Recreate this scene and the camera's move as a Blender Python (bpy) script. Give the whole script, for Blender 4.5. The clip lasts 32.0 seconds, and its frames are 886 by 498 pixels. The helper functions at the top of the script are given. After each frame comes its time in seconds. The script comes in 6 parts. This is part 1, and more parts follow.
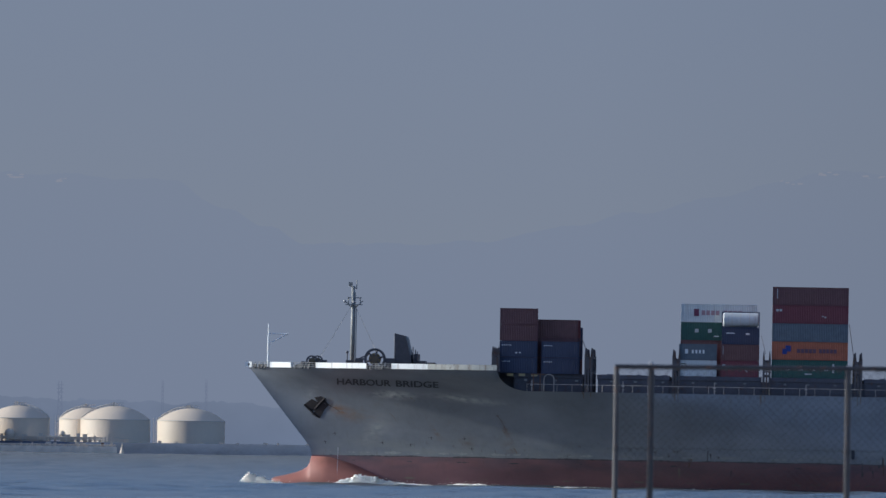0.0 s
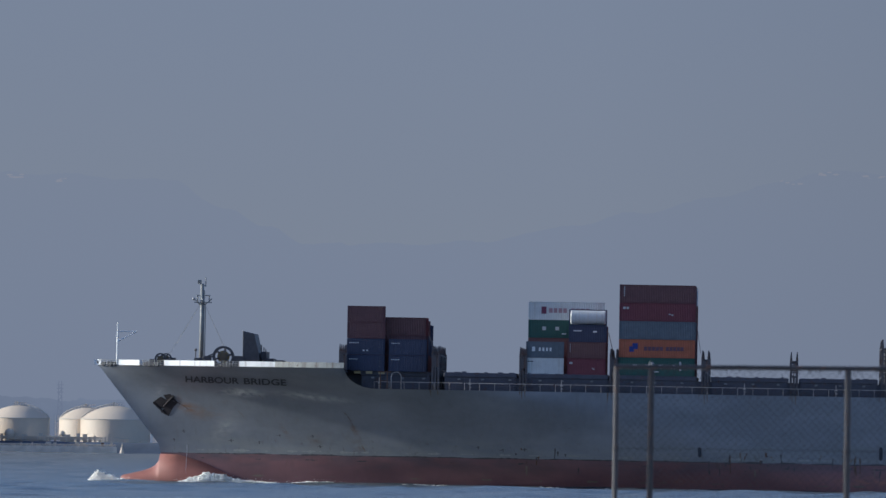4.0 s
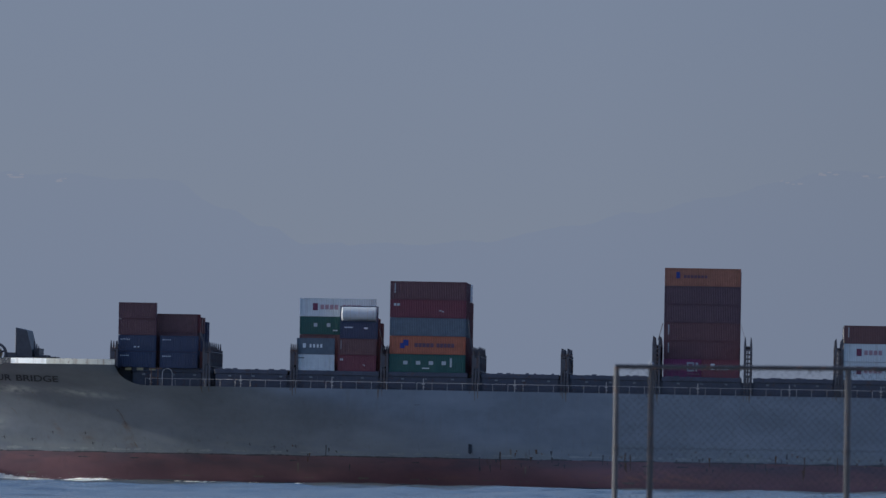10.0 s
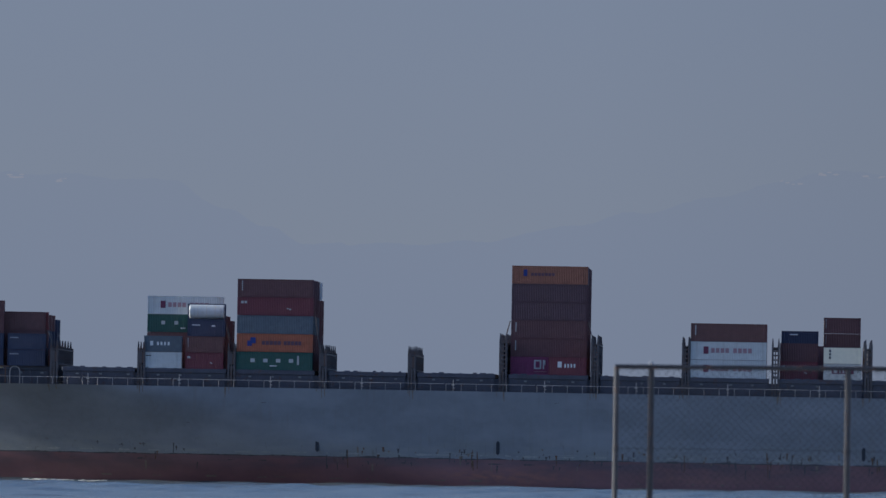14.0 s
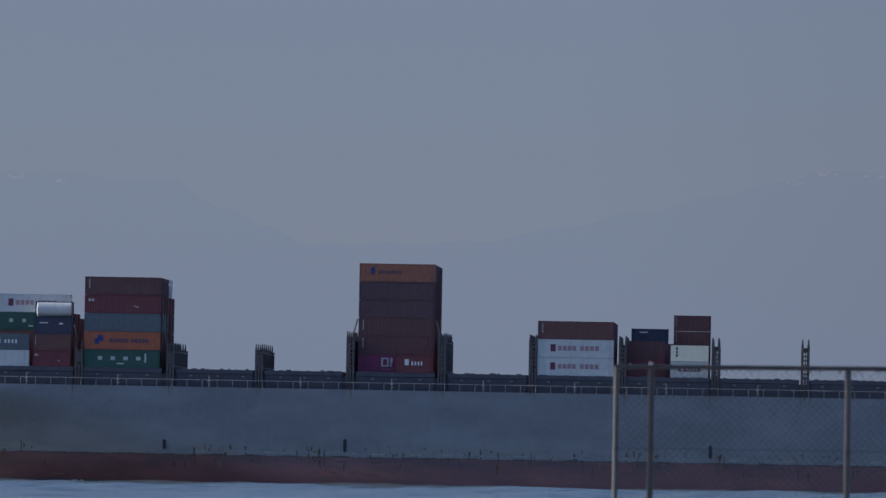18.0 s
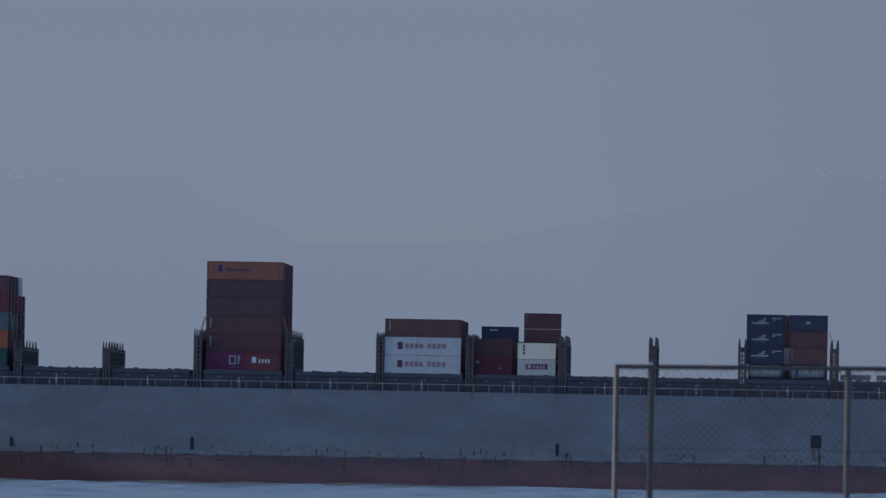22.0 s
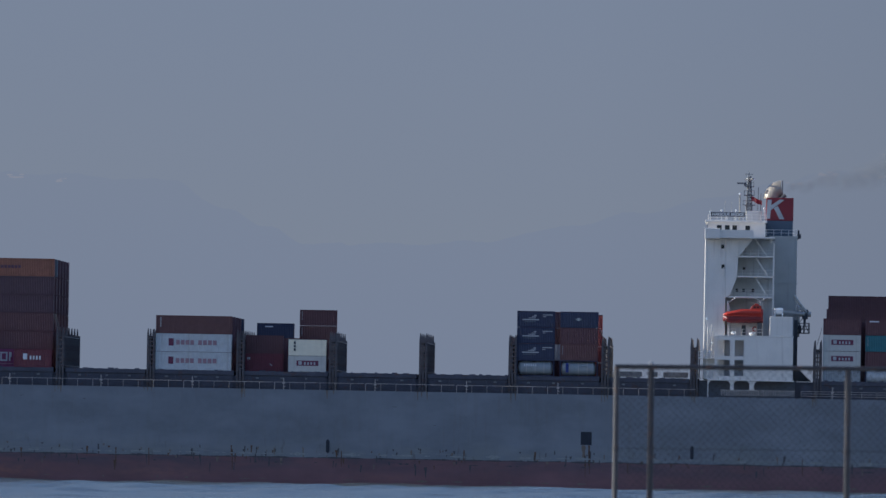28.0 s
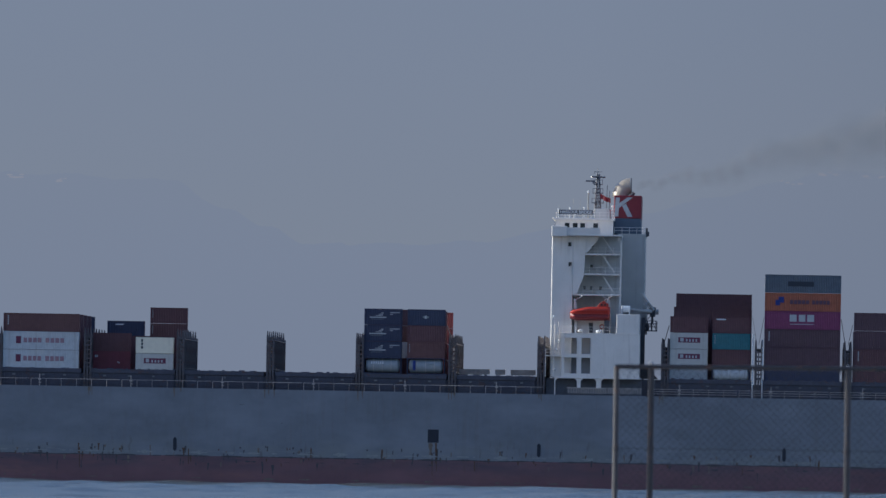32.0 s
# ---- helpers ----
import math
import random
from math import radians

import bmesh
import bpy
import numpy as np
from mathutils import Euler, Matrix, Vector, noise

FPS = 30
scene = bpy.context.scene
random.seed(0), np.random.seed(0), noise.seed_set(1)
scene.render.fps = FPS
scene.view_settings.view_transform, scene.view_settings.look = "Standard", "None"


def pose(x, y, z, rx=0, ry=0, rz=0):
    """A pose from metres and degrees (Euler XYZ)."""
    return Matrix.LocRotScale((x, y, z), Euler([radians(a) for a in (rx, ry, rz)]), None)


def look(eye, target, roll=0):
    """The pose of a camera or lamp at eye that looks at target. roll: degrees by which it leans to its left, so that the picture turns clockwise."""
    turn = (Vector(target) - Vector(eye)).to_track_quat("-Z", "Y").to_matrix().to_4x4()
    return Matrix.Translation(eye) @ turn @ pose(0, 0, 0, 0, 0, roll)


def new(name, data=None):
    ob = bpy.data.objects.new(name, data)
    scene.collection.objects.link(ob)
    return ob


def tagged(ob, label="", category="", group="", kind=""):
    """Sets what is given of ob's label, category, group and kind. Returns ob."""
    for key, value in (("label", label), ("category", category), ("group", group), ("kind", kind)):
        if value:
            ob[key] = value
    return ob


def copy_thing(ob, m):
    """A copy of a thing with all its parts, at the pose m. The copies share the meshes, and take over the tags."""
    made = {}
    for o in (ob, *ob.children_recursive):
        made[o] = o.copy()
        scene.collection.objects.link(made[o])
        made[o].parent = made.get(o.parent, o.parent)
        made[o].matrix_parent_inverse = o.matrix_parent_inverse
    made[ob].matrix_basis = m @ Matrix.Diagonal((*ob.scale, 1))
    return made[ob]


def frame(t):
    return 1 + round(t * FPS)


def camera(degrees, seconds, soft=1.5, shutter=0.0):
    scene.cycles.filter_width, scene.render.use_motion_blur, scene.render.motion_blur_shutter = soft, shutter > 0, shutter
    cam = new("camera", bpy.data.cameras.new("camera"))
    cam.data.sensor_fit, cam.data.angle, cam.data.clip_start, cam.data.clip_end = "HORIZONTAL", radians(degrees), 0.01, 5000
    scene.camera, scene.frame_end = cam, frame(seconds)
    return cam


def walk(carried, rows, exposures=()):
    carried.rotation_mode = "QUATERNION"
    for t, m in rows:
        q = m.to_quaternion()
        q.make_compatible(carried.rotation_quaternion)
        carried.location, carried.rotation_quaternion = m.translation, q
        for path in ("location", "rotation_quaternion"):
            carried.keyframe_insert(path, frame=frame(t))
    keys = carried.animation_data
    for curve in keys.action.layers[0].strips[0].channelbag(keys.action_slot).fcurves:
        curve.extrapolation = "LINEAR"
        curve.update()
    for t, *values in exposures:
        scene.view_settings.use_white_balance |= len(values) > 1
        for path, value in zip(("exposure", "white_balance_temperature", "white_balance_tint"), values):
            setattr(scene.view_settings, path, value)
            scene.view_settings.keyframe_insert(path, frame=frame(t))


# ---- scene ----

# ---- camera: a tripod on the quay, long lens ----
cam = camera(4.3808, 32.0, soft=1.5)
cam.data.dof.use_dof, cam.data.dof.focus_distance, cam.data.dof.aperture_fstop = True, 1900.0, 14.0
EYE = 7.0
EYE_POSE = look((0, 0, EYE), (0, 1000, EYE + 16.585), roll=0.888)
walk(cam, [(0.0, EYE_POSE), (32.0, EYE_POSE)], exposures=[(0.0, 0.2, 5500, 19), (32.0, 0.2, 5500, 19)])

# ---- world and sun ----
SUN_AZ, SUN_EL = -85.0, 18.0          # from +y towards +x, degrees
world = bpy.data.worlds.new("world")
scene.world = world
world.use_nodes = True
wn = world.node_tree.nodes
sky = wn.new("ShaderNodeTexSky")
sky.sky_type, sky.sun_disc = "NISHITA", False
sky.sun_elevation, sky.sun_rotation = radians(SUN_EL), radians(SUN_AZ % 360)
sky.air_density, sky.dust_density, sky.ozone_density = 1.0, 1.6, 3.0
wn["Background"].inputs["Strength"].default_value = 0.125
world.node_tree.links.new(sky.outputs["Color"], wn["Background"].inputs["Color"])
sun = new("sun", bpy.data.lights.new("sun", "SUN"))
sun.data.energy, sun.data.angle, sun.data.color = 4.1, radians(0.6), (0.95, 0.94, 0.71)
az, el = radians(SUN_AZ), radians(SUN_EL)
sun.matrix_world = look((math.sin(az) * math.cos(el) * 100, math.cos(az) * math.cos(el) * 100, math.sin(el) * 100), (0, 0, 0))


# ---- materials ----
def mat(name, color, rough=0.6, metal=0.0, vary=0.25, scale=1.2, fine=14.0, bump=0.15, rust=0.0, streak=0.0, per_object=0.0):
    """Painted or raw surface: base colour varied at two scales, fine bump, optional rust blotches and downward streaks."""
    m = bpy.data.materials.new(name)
    m.use_nodes = True
    nt = m.node_tree
    n, l = nt.nodes, nt.links
    bsdf = n["Principled BSDF"]
    bsdf.inputs["Roughness"].default_value, bsdf.inputs["Metallic"].default_value = rough, metal
    tc = n.new("ShaderNodeTexCoord")

    def noise_tex(s, detail, stretch=(1, 1, 1)):
        mp = n.new("ShaderNodeMapping")
        mp.inputs["Scale"].default_value = stretch
        l.new(tc.outputs["Object"], mp.inputs["Vector"])
        t = n.new("ShaderNodeTexNoise")
        t.inputs["Scale"].default_value, t.inputs["Detail"].default_value = s, detail
        l.new(mp.outputs["Vector"], t.inputs["Vector"])
        return t.outputs["Fac"]

    def ramp(fac, lo, hi):
        r = n.new("ShaderNodeMapRange")
        r.inputs["From Min"].default_value, r.inputs["From Max"].default_value = lo, hi
        l.new(fac, r.inputs["Value"])
        return r.outputs["Result"]

    def mix(fac, a, b, mode="MIX"):
        x = n.new("ShaderNodeMix")
        x.data_type, x.blend_type = "RGBA", mode
        for value, socket in ((fac, x.inputs["Factor"]), (a, x.inputs["A"]), (b, x.inputs["B"])):
            if isinstance(value, (float, int, tuple)):
                socket.default_value = value
            else:
                l.new(value, socket)
        return x.outputs["Result"]

    c = (*color, 1.0)
    dark = tuple(v * (1 - vary) for v in color) + (1.0,)
    light = tuple(min(1, v * (1 + vary * 0.6)) for v in color) + (1.0,)
    col = mix(ramp(noise_tex(scale, 4), 0.3, 0.7), dark, light)
    col = mix(0.35, col, mix(ramp(noise_tex(fine, 3), 0.3, 0.7), dark, light))
    if per_object:
        oi = n.new("ShaderNodeObjectInfo")
        col = mix(ramp(oi.outputs["Random"], 0, 1), col, mix(per_object, col, dark), "MIX")
    if streak:
        s = ramp(noise_tex(1.6, 5, (1, 1, 0.07)), 0.56, 0.72)
        k = n.new("ShaderNodeMath")
        k.operation = "MULTIPLY"
        k.inputs[1].default_value = streak
        l.new(s, k.inputs[0])
        col = mix(k.outputs[0], col, (0.16, 0.075, 0.035, 1))
    if rust:
        s = ramp(noise_tex(scale * 2.3, 7), 0.60, 0.68)
        k = n.new("ShaderNodeMath")
        k.operation = "MULTIPLY"
        k.inputs[1].default_value = rust
        l.new(s, k.inputs[0])
        col = mix(k.outputs[0], col, (0.11, 0.05, 0.03, 1))
    l.new(col, bsdf.inputs["Base Color"])
    rr = n.new("ShaderNodeMapRange")
    rr.inputs["To Min"].default_value, rr.inputs["To Max"].default_value = max(0.05, rough - 0.12), min(1, rough + 0.12)
    l.new(noise_tex(fine * 0.5, 3), rr.inputs["Value"])
    l.new(rr.outputs["Result"], bsdf.inputs["Roughness"])
    if bump:
        b = n.new("ShaderNodeBump")
        b.inputs["Strength"].default_value, b.inputs["Distance"].default_value = bump, 0.02
        l.new(noise_tex(fine, 4), b.inputs["Height"])
        l.new(b.outputs["Normal"], bsdf.inputs["Normal"])
    return m


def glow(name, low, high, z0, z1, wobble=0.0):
    """Far distance or sky, haze put into its colour: gives off its own light, graded by height and dimmer to the right.
    """
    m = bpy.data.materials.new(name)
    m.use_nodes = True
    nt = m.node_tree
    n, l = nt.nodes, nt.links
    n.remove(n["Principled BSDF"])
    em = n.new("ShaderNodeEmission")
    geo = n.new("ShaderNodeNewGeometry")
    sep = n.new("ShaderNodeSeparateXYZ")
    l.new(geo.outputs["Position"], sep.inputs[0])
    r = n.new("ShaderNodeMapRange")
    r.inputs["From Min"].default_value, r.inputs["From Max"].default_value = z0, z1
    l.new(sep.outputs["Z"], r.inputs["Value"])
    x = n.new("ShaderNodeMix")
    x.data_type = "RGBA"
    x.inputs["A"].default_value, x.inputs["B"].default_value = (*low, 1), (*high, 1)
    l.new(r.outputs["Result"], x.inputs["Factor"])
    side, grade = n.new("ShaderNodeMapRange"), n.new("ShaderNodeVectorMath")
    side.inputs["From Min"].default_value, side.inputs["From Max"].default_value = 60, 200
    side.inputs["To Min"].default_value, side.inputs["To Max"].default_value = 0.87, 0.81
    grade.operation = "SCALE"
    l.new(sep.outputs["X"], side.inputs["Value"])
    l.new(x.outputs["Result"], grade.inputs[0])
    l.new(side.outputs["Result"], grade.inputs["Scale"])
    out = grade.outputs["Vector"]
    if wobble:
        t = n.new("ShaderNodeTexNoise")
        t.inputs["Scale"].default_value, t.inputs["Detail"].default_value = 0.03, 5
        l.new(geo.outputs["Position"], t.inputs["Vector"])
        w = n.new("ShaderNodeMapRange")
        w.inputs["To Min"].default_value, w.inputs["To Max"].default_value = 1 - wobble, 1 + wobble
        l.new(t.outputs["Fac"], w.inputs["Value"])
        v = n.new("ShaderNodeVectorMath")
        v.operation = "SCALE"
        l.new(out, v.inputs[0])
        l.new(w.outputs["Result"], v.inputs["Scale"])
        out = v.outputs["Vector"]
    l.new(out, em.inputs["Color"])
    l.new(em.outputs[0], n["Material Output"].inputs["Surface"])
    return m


def hull_paint(name, color, rough, worn, band, z0, z1, wear, stains_and_glints=()):
    """Ship's side: cloudy paint with plate seams, pale clouds imitating thrown-back sunlight, a worn band between two
    heights, vertical runs and scuffs.
    """
    m = mat(name, color, rough, vary=0.16, scale=0.10, fine=0.9, bump=0.12, streak=0.10)
    n, l = m.node_tree.nodes, m.node_tree.links
    bsdf = n["Principled BSDF"]
    col = bsdf.inputs["Base Color"].links[0].from_socket
    tc = n.new("ShaderNodeTexCoord")

    def tex(scale, stretch, lo, hi, amount):
        mp, t, r = n.new("ShaderNodeMapping"), n.new("ShaderNodeTexNoise"), n.new("ShaderNodeMapRange")
        mp.inputs["Scale"].default_value = stretch
        t.inputs["Scale"].default_value, t.inputs["Detail"].default_value = scale, 6
        r.inputs["From Min"].default_value, r.inputs["From Max"].default_value, r.inputs["To Max"].default_value = lo, hi, amount
        l.new(tc.outputs["Object"], mp.inputs["Vector"])
        l.new(mp.outputs["Vector"], t.inputs["Vector"])
        l.new(t.outputs["Fac"], r.inputs["Value"])
        return r.outputs["Result"]

    def over(fac, base, top):
        x = n.new("ShaderNodeMix")
        x.data_type = "RGBA"
        l.new(fac, x.inputs["Factor"])
        l.new(base, x.inputs["A"])
        x.inputs["B"].default_value = (*top, 1)
        return x.outputs["Result"]

    def times(a, b):
        k = n.new("ShaderNodeMath")
        k.operation = "MULTIPLY"
        l.new(a, k.inputs[0])
        l.new(b, k.inputs[1])
        return k.outputs[0]

    sep, hgt = n.new("ShaderNodeSeparateXYZ"), n.new("ShaderNodeMapRange")
    l.new(tc.outputs["Object"], sep.inputs[0])
    hgt.interpolation_type = "SMOOTHSTEP"
    hgt.inputs["From Min"].default_value, hgt.inputs["From Max"].default_value = z0, z1
    l.new(sep.outputs["Z"], hgt.inputs["Value"])
    strip = hgt.outputs["Result"]
    col = over(times(strip, tex(0.5, (0.35, 1, 1.6), 0.38, 0.62, wear)), col, band)
    col = over(tex(0.9, (1, 1, 0.10), 0.60, 0.70, 0.35), col, worn)
    col = over(times(strip, tex(1.6, (1, 1, 0.22), 0.62, 0.72, 0.45)), col, (0.09, 0.06, 0.045))
    # broad pale clouds imitate sun thrown back by the water
    col = over(tex(0.13, (0.6, 1, 1.5), 0.47, 0.68, 0.5), col, tuple(min(1, v * 1.45) for v in color))
    for s, z, ls, lz, tilt, amount, tone in stains_and_glints:
        mp, q, r = n.new("ShaderNodeMapping"), n.new("ShaderNodeTexGradient"), n.new("ShaderNodeMapRange")
        mp.vector_type = "TEXTURE"
        mp.inputs["Location"].default_value, mp.inputs["Rotation"].default_value, mp.inputs["Scale"].default_value = (s, 0, z), (0, radians(tilt), 0), (ls, 1e4, lz)
        q.gradient_type = "QUADRATIC_SPHERE"
        r.inputs["To Max"].default_value = amount
        l.new(tc.outputs["Object"], mp.inputs["Vector"])
        l.new(mp.outputs["Vector"], q.inputs["Vector"])
        l.new(times(q.outputs["Fac"], tex(1.1, (.6, 1, 1.6), 0.32, 0.62, 1.0)), r.inputs["Value"])
        col = over(r.outputs["Result"], col, tone)
    l.new(col, bsdf.inputs["Base Color"])
    return m


BOW_STAINS_AND_GLINTS = [(15.4, 11.9, 5.5, 1.7, 30, 1.0, (.24, .12, .06)), (18.5, 11.2, 6.0, 1.6, 12, .6, (.22, .15, .10)), (42.6, 9.2, 4.2, .8, 62, .9, (.16, .09, .06)), (31.5, 8.2, 3.0, .9, 55, .6, (.18, .12, .09)), (36.5, 6.8, 2.4, 2.0, 0, .6, (.17, .12, .10)), (43.5, 6.0, 2.5, 1.5, 40, .7, (.15, .10, .08)),
              # pale blots imitate light glancing off the plating below the name
              (24.5, 14.4, 6.0, 1.2, 3, 1.0, (.78, .78, .70)), (36.0, 13.9, 11.0, 1.0, 6, .85, (.56, .56, .52)), (21.5, 8.7, 5.0, 2.4, -40, .7, (.42, .42, .38)), (11.0, 14.5, 3.5, 1.4, -50, .5, (.42, .42, .42))]
HULL_GREY = hull_paint("hull_grey", (0.201, 0.214, 0.238), 0.36, (0.172, 0.18, 0.182), (0.26, 0.268, 0.252), 9.0, 5.0, 0.5, BOW_STAINS_AND_GLINTS)
RED_STAINS = [(128, 1.7, 24, 2.3, 0, .85, (.36, .155, .105)), (96, 1.2, 14, 1.6, 0, .5, (.32, .15, .11)), (160, 1.8, 18, 1.8, 0, .55, (.31, .15, .12)), (196, 1.4, 16, 1.5, 0, .5, (.30, .14, .11)), (236, 1.5, 20, 1.6, 0, .4, (.29, .14, .115)), (70, 2.6, 10, 1.2, 0, .6, (.15, .10, .10)), (50, 3.2, 12, 1.0, 0, .6, (.14, .095, .105)), (112, 3.6, 12, .8, 0, .7, (.14, .11, .11)), (180, 3.4, 12, .9, 0, .6, (.13, .10, .105)), (212, 3.2, 9, 1.1, 0, .6, (.13, .10, .11))]
# one red in two tones: hull darkened, bulb brightened, imitating shade and sun
HULL_RED_SHADED = hull_paint("antifouling_red_shaded", (0.200, 0.100, 0.106), 0.6, (0.14, 0.085, 0.09), (0.115, 0.083, 0.098), 1.2, 4.4, 1.0, RED_STAINS)
BULB_RED_SUNLIT = hull_paint("bulb_red_sunlit", (0.30, 0.115, 0.085), 0.6, (0.25, 0.12, 0.09), (0.26, 0.13, 0.10), 0.8, 4.2, 0.7)
SLOT = mat("dark_recess", (0.022, 0.027, 0.042), 0.7, vary=0.3)
ANCHOR_DARK = mat("anchor_dark", (0.024, 0.019, 0.022), 0.95, vary=0.3)
BOAT_DARK = mat("lifeboat_lower", (0.24, 0.030, 0.032), 0.45, vary=0.2, scale=1.0, streak=0.2)
WHITE = mat("white_paint", (0.88, 0.81, 0.73), 0.4, vary=0.08, scale=0.5, fine=5, bump=0.06, streak=0.18)
BULWARK_WHITE = mat("bulwark_white", (0.86, 0.86, 0.84), 0.45, vary=0.08, scale=0.5, fine=5, bump=0.06, streak=0.4)
GRIMY = mat("grimy_bulwark", (0.52, 0.51, 0.45), 0.6, vary=0.2, scale=0.8, fine=6, rust=0.55, streak=0.6)
# house white darkened in colour to imitate shade under the gallery decks
HOUSE_SHADED = mat("shaded_weathered_house_paint", (0.70, 0.655, 0.60), 0.5, vary=0.1, scale=0.5, fine=5, bump=0.06, streak=0.25)
CASING = mat("casing_paint", (0.60, 0.55, 0.49), 0.5, vary=0.08, scale=0.5, fine=5, bump=0.06, streak=0.2)
# DECK_DARK, LASH and BLACK are lifted in base colour to imitate distance haze
DECK_DARK = mat("coaming_paint", (0.080, 0.080, 0.104), 0.6, vary=0.3, scale=0.5, fine=4, rust=0.5)
LASH = mat("lashing_bridge_paint", (0.112, 0.100, 0.106), 0.6, vary=0.35, scale=0.8, fine=5, rust=0.7, streak=0.5)
DECK_PAINT = mat("deck_paint", (0.10, 0.06, 0.05), 0.7, vary=0.25, scale=0.3, fine=5)
RAIL = mat("rail_paint", (0.56, 0.49, 0.43), 0.5, vary=0.25, scale=0.7, rust=0.5)
BLACK = mat("black_fittings", (0.088, 0.085, 0.092), 0.55, vary=0.3)
NAVY_INK = mat("dark_lettering", (0.03, 0.035, 0.05), 0.5, vary=0.2)
NAME_INK = mat("name_lettering", (0.035, 0.04, 0.052), 0.5, vary=0.25, scale=2.0)
GLASS = mat("window_glass", (0.02, 0.025, 0.03), 0.08, vary=0.1, bump=0)
ORANGE_GRP = mat("lifeboat_orange", (0.52, 0.050, 0.030), 0.35, vary=0.12, scale=1.0, bump=0.05)
FUNNEL_RED = mat("funnel_red", (0.25, 0.024, 0.034), 0.45, vary=0.12, scale=0.6)
FUNNEL_GREY = mat("funnel_band", (0.10, 0.13, 0.17), 0.5, vary=0.12, scale=0.6)
STAINLESS = mat("exhaust_steel", (0.44, 0.37, 0.29), 0.4, metal=0.25, vary=0.2, scale=1.0)
RADAR_GREY = mat("radar_mast_paint", (0.14, 0.145, 0.16), 0.5, vary=0.2)
# walls behind openings, greyed in colour so they look shaded
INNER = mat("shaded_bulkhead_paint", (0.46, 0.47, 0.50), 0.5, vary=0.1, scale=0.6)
ARCADE = mat("shaded_arcade_paint", (0.17, 0.18, 0.21), 0.6, vary=0.2, scale=0.6)
YELLOW = mat("faded_yellow", (0.34, 0.28, 0.15), 0.6, vary=0.25)
RACK = mat("rack_steel", (0.40, 0.35, 0.31), 0.8, vary=0.35, scale=1.5)
MAST_GREY = mat("mast_paint", (0.27, 0.27, 0.255), 0.5, vary=0.15, rust=0.3)
RUSTY = mat("rusty_steel", (0.16, 0.085, 0.055), 0.8, vary=0.4, scale=2.0)
STAIN = mat("rust_stain", (0.13, 0.075, 0.045), 0.8, vary=0.4, scale=3.0)
RUST_WASH = mat("rust_wash", (0.21, 0.165, 0.13), 0.7, vary=0.3, scale=2.0)
DARK_SCUFF = mat("dark_scuff", (0.085, 0.08, 0.085), 0.7, vary=0.4, scale=3.0)
PALE_SCUFF = mat("pale_scuff", (0.30, 0.31, 0.30), 0.6, vary=0.2, scale=3.0)
BRASS = mat("winch_drum", (0.13, 0.10, 0.06), 0.5, vary=0.3)
ROPE = mat("rope", (0.22, 0.17, 0.09), 0.9, vary=0.3)
GALV = mat("galvanised_steel", (0.055, 0.050, 0.053), 0.6, metal=0.0, vary=0.3, scale=6, fine=40, rust=0.6)
GALV_DARK = mat("weathered_post", (0.036, 0.034, 0.038), 0.6, metal=0.0, vary=0.35, scale=6, fine=40, rust=0.6)
CAP = mat("post_cap", (0.28, 0.28, 0.29), 0.4, metal=0.3, vary=0.15)
TANK_WHITE = mat("tank_paint", (0.67, 0.55, 0.43), 0.55, vary=0.06, scale=0.05, fine=0.6, bump=0.05)
JETTY = mat("pale_jetty_concrete", (0.74, 0.66, 0.57), 0.85, vary=0.25, scale=0.4, fine=3)
CONCRETE = mat("concrete", (0.52, 0.49, 0.45), 0.85, vary=0.25, scale=0.2, fine=3)
# distance haze is put into the blue-grey base colour of the shore
SHORE = mat("hazed_shore_ground", (0.095, 0.118, 0.160), 0.9, vary=0.4, scale=0.05, fine=0.8)
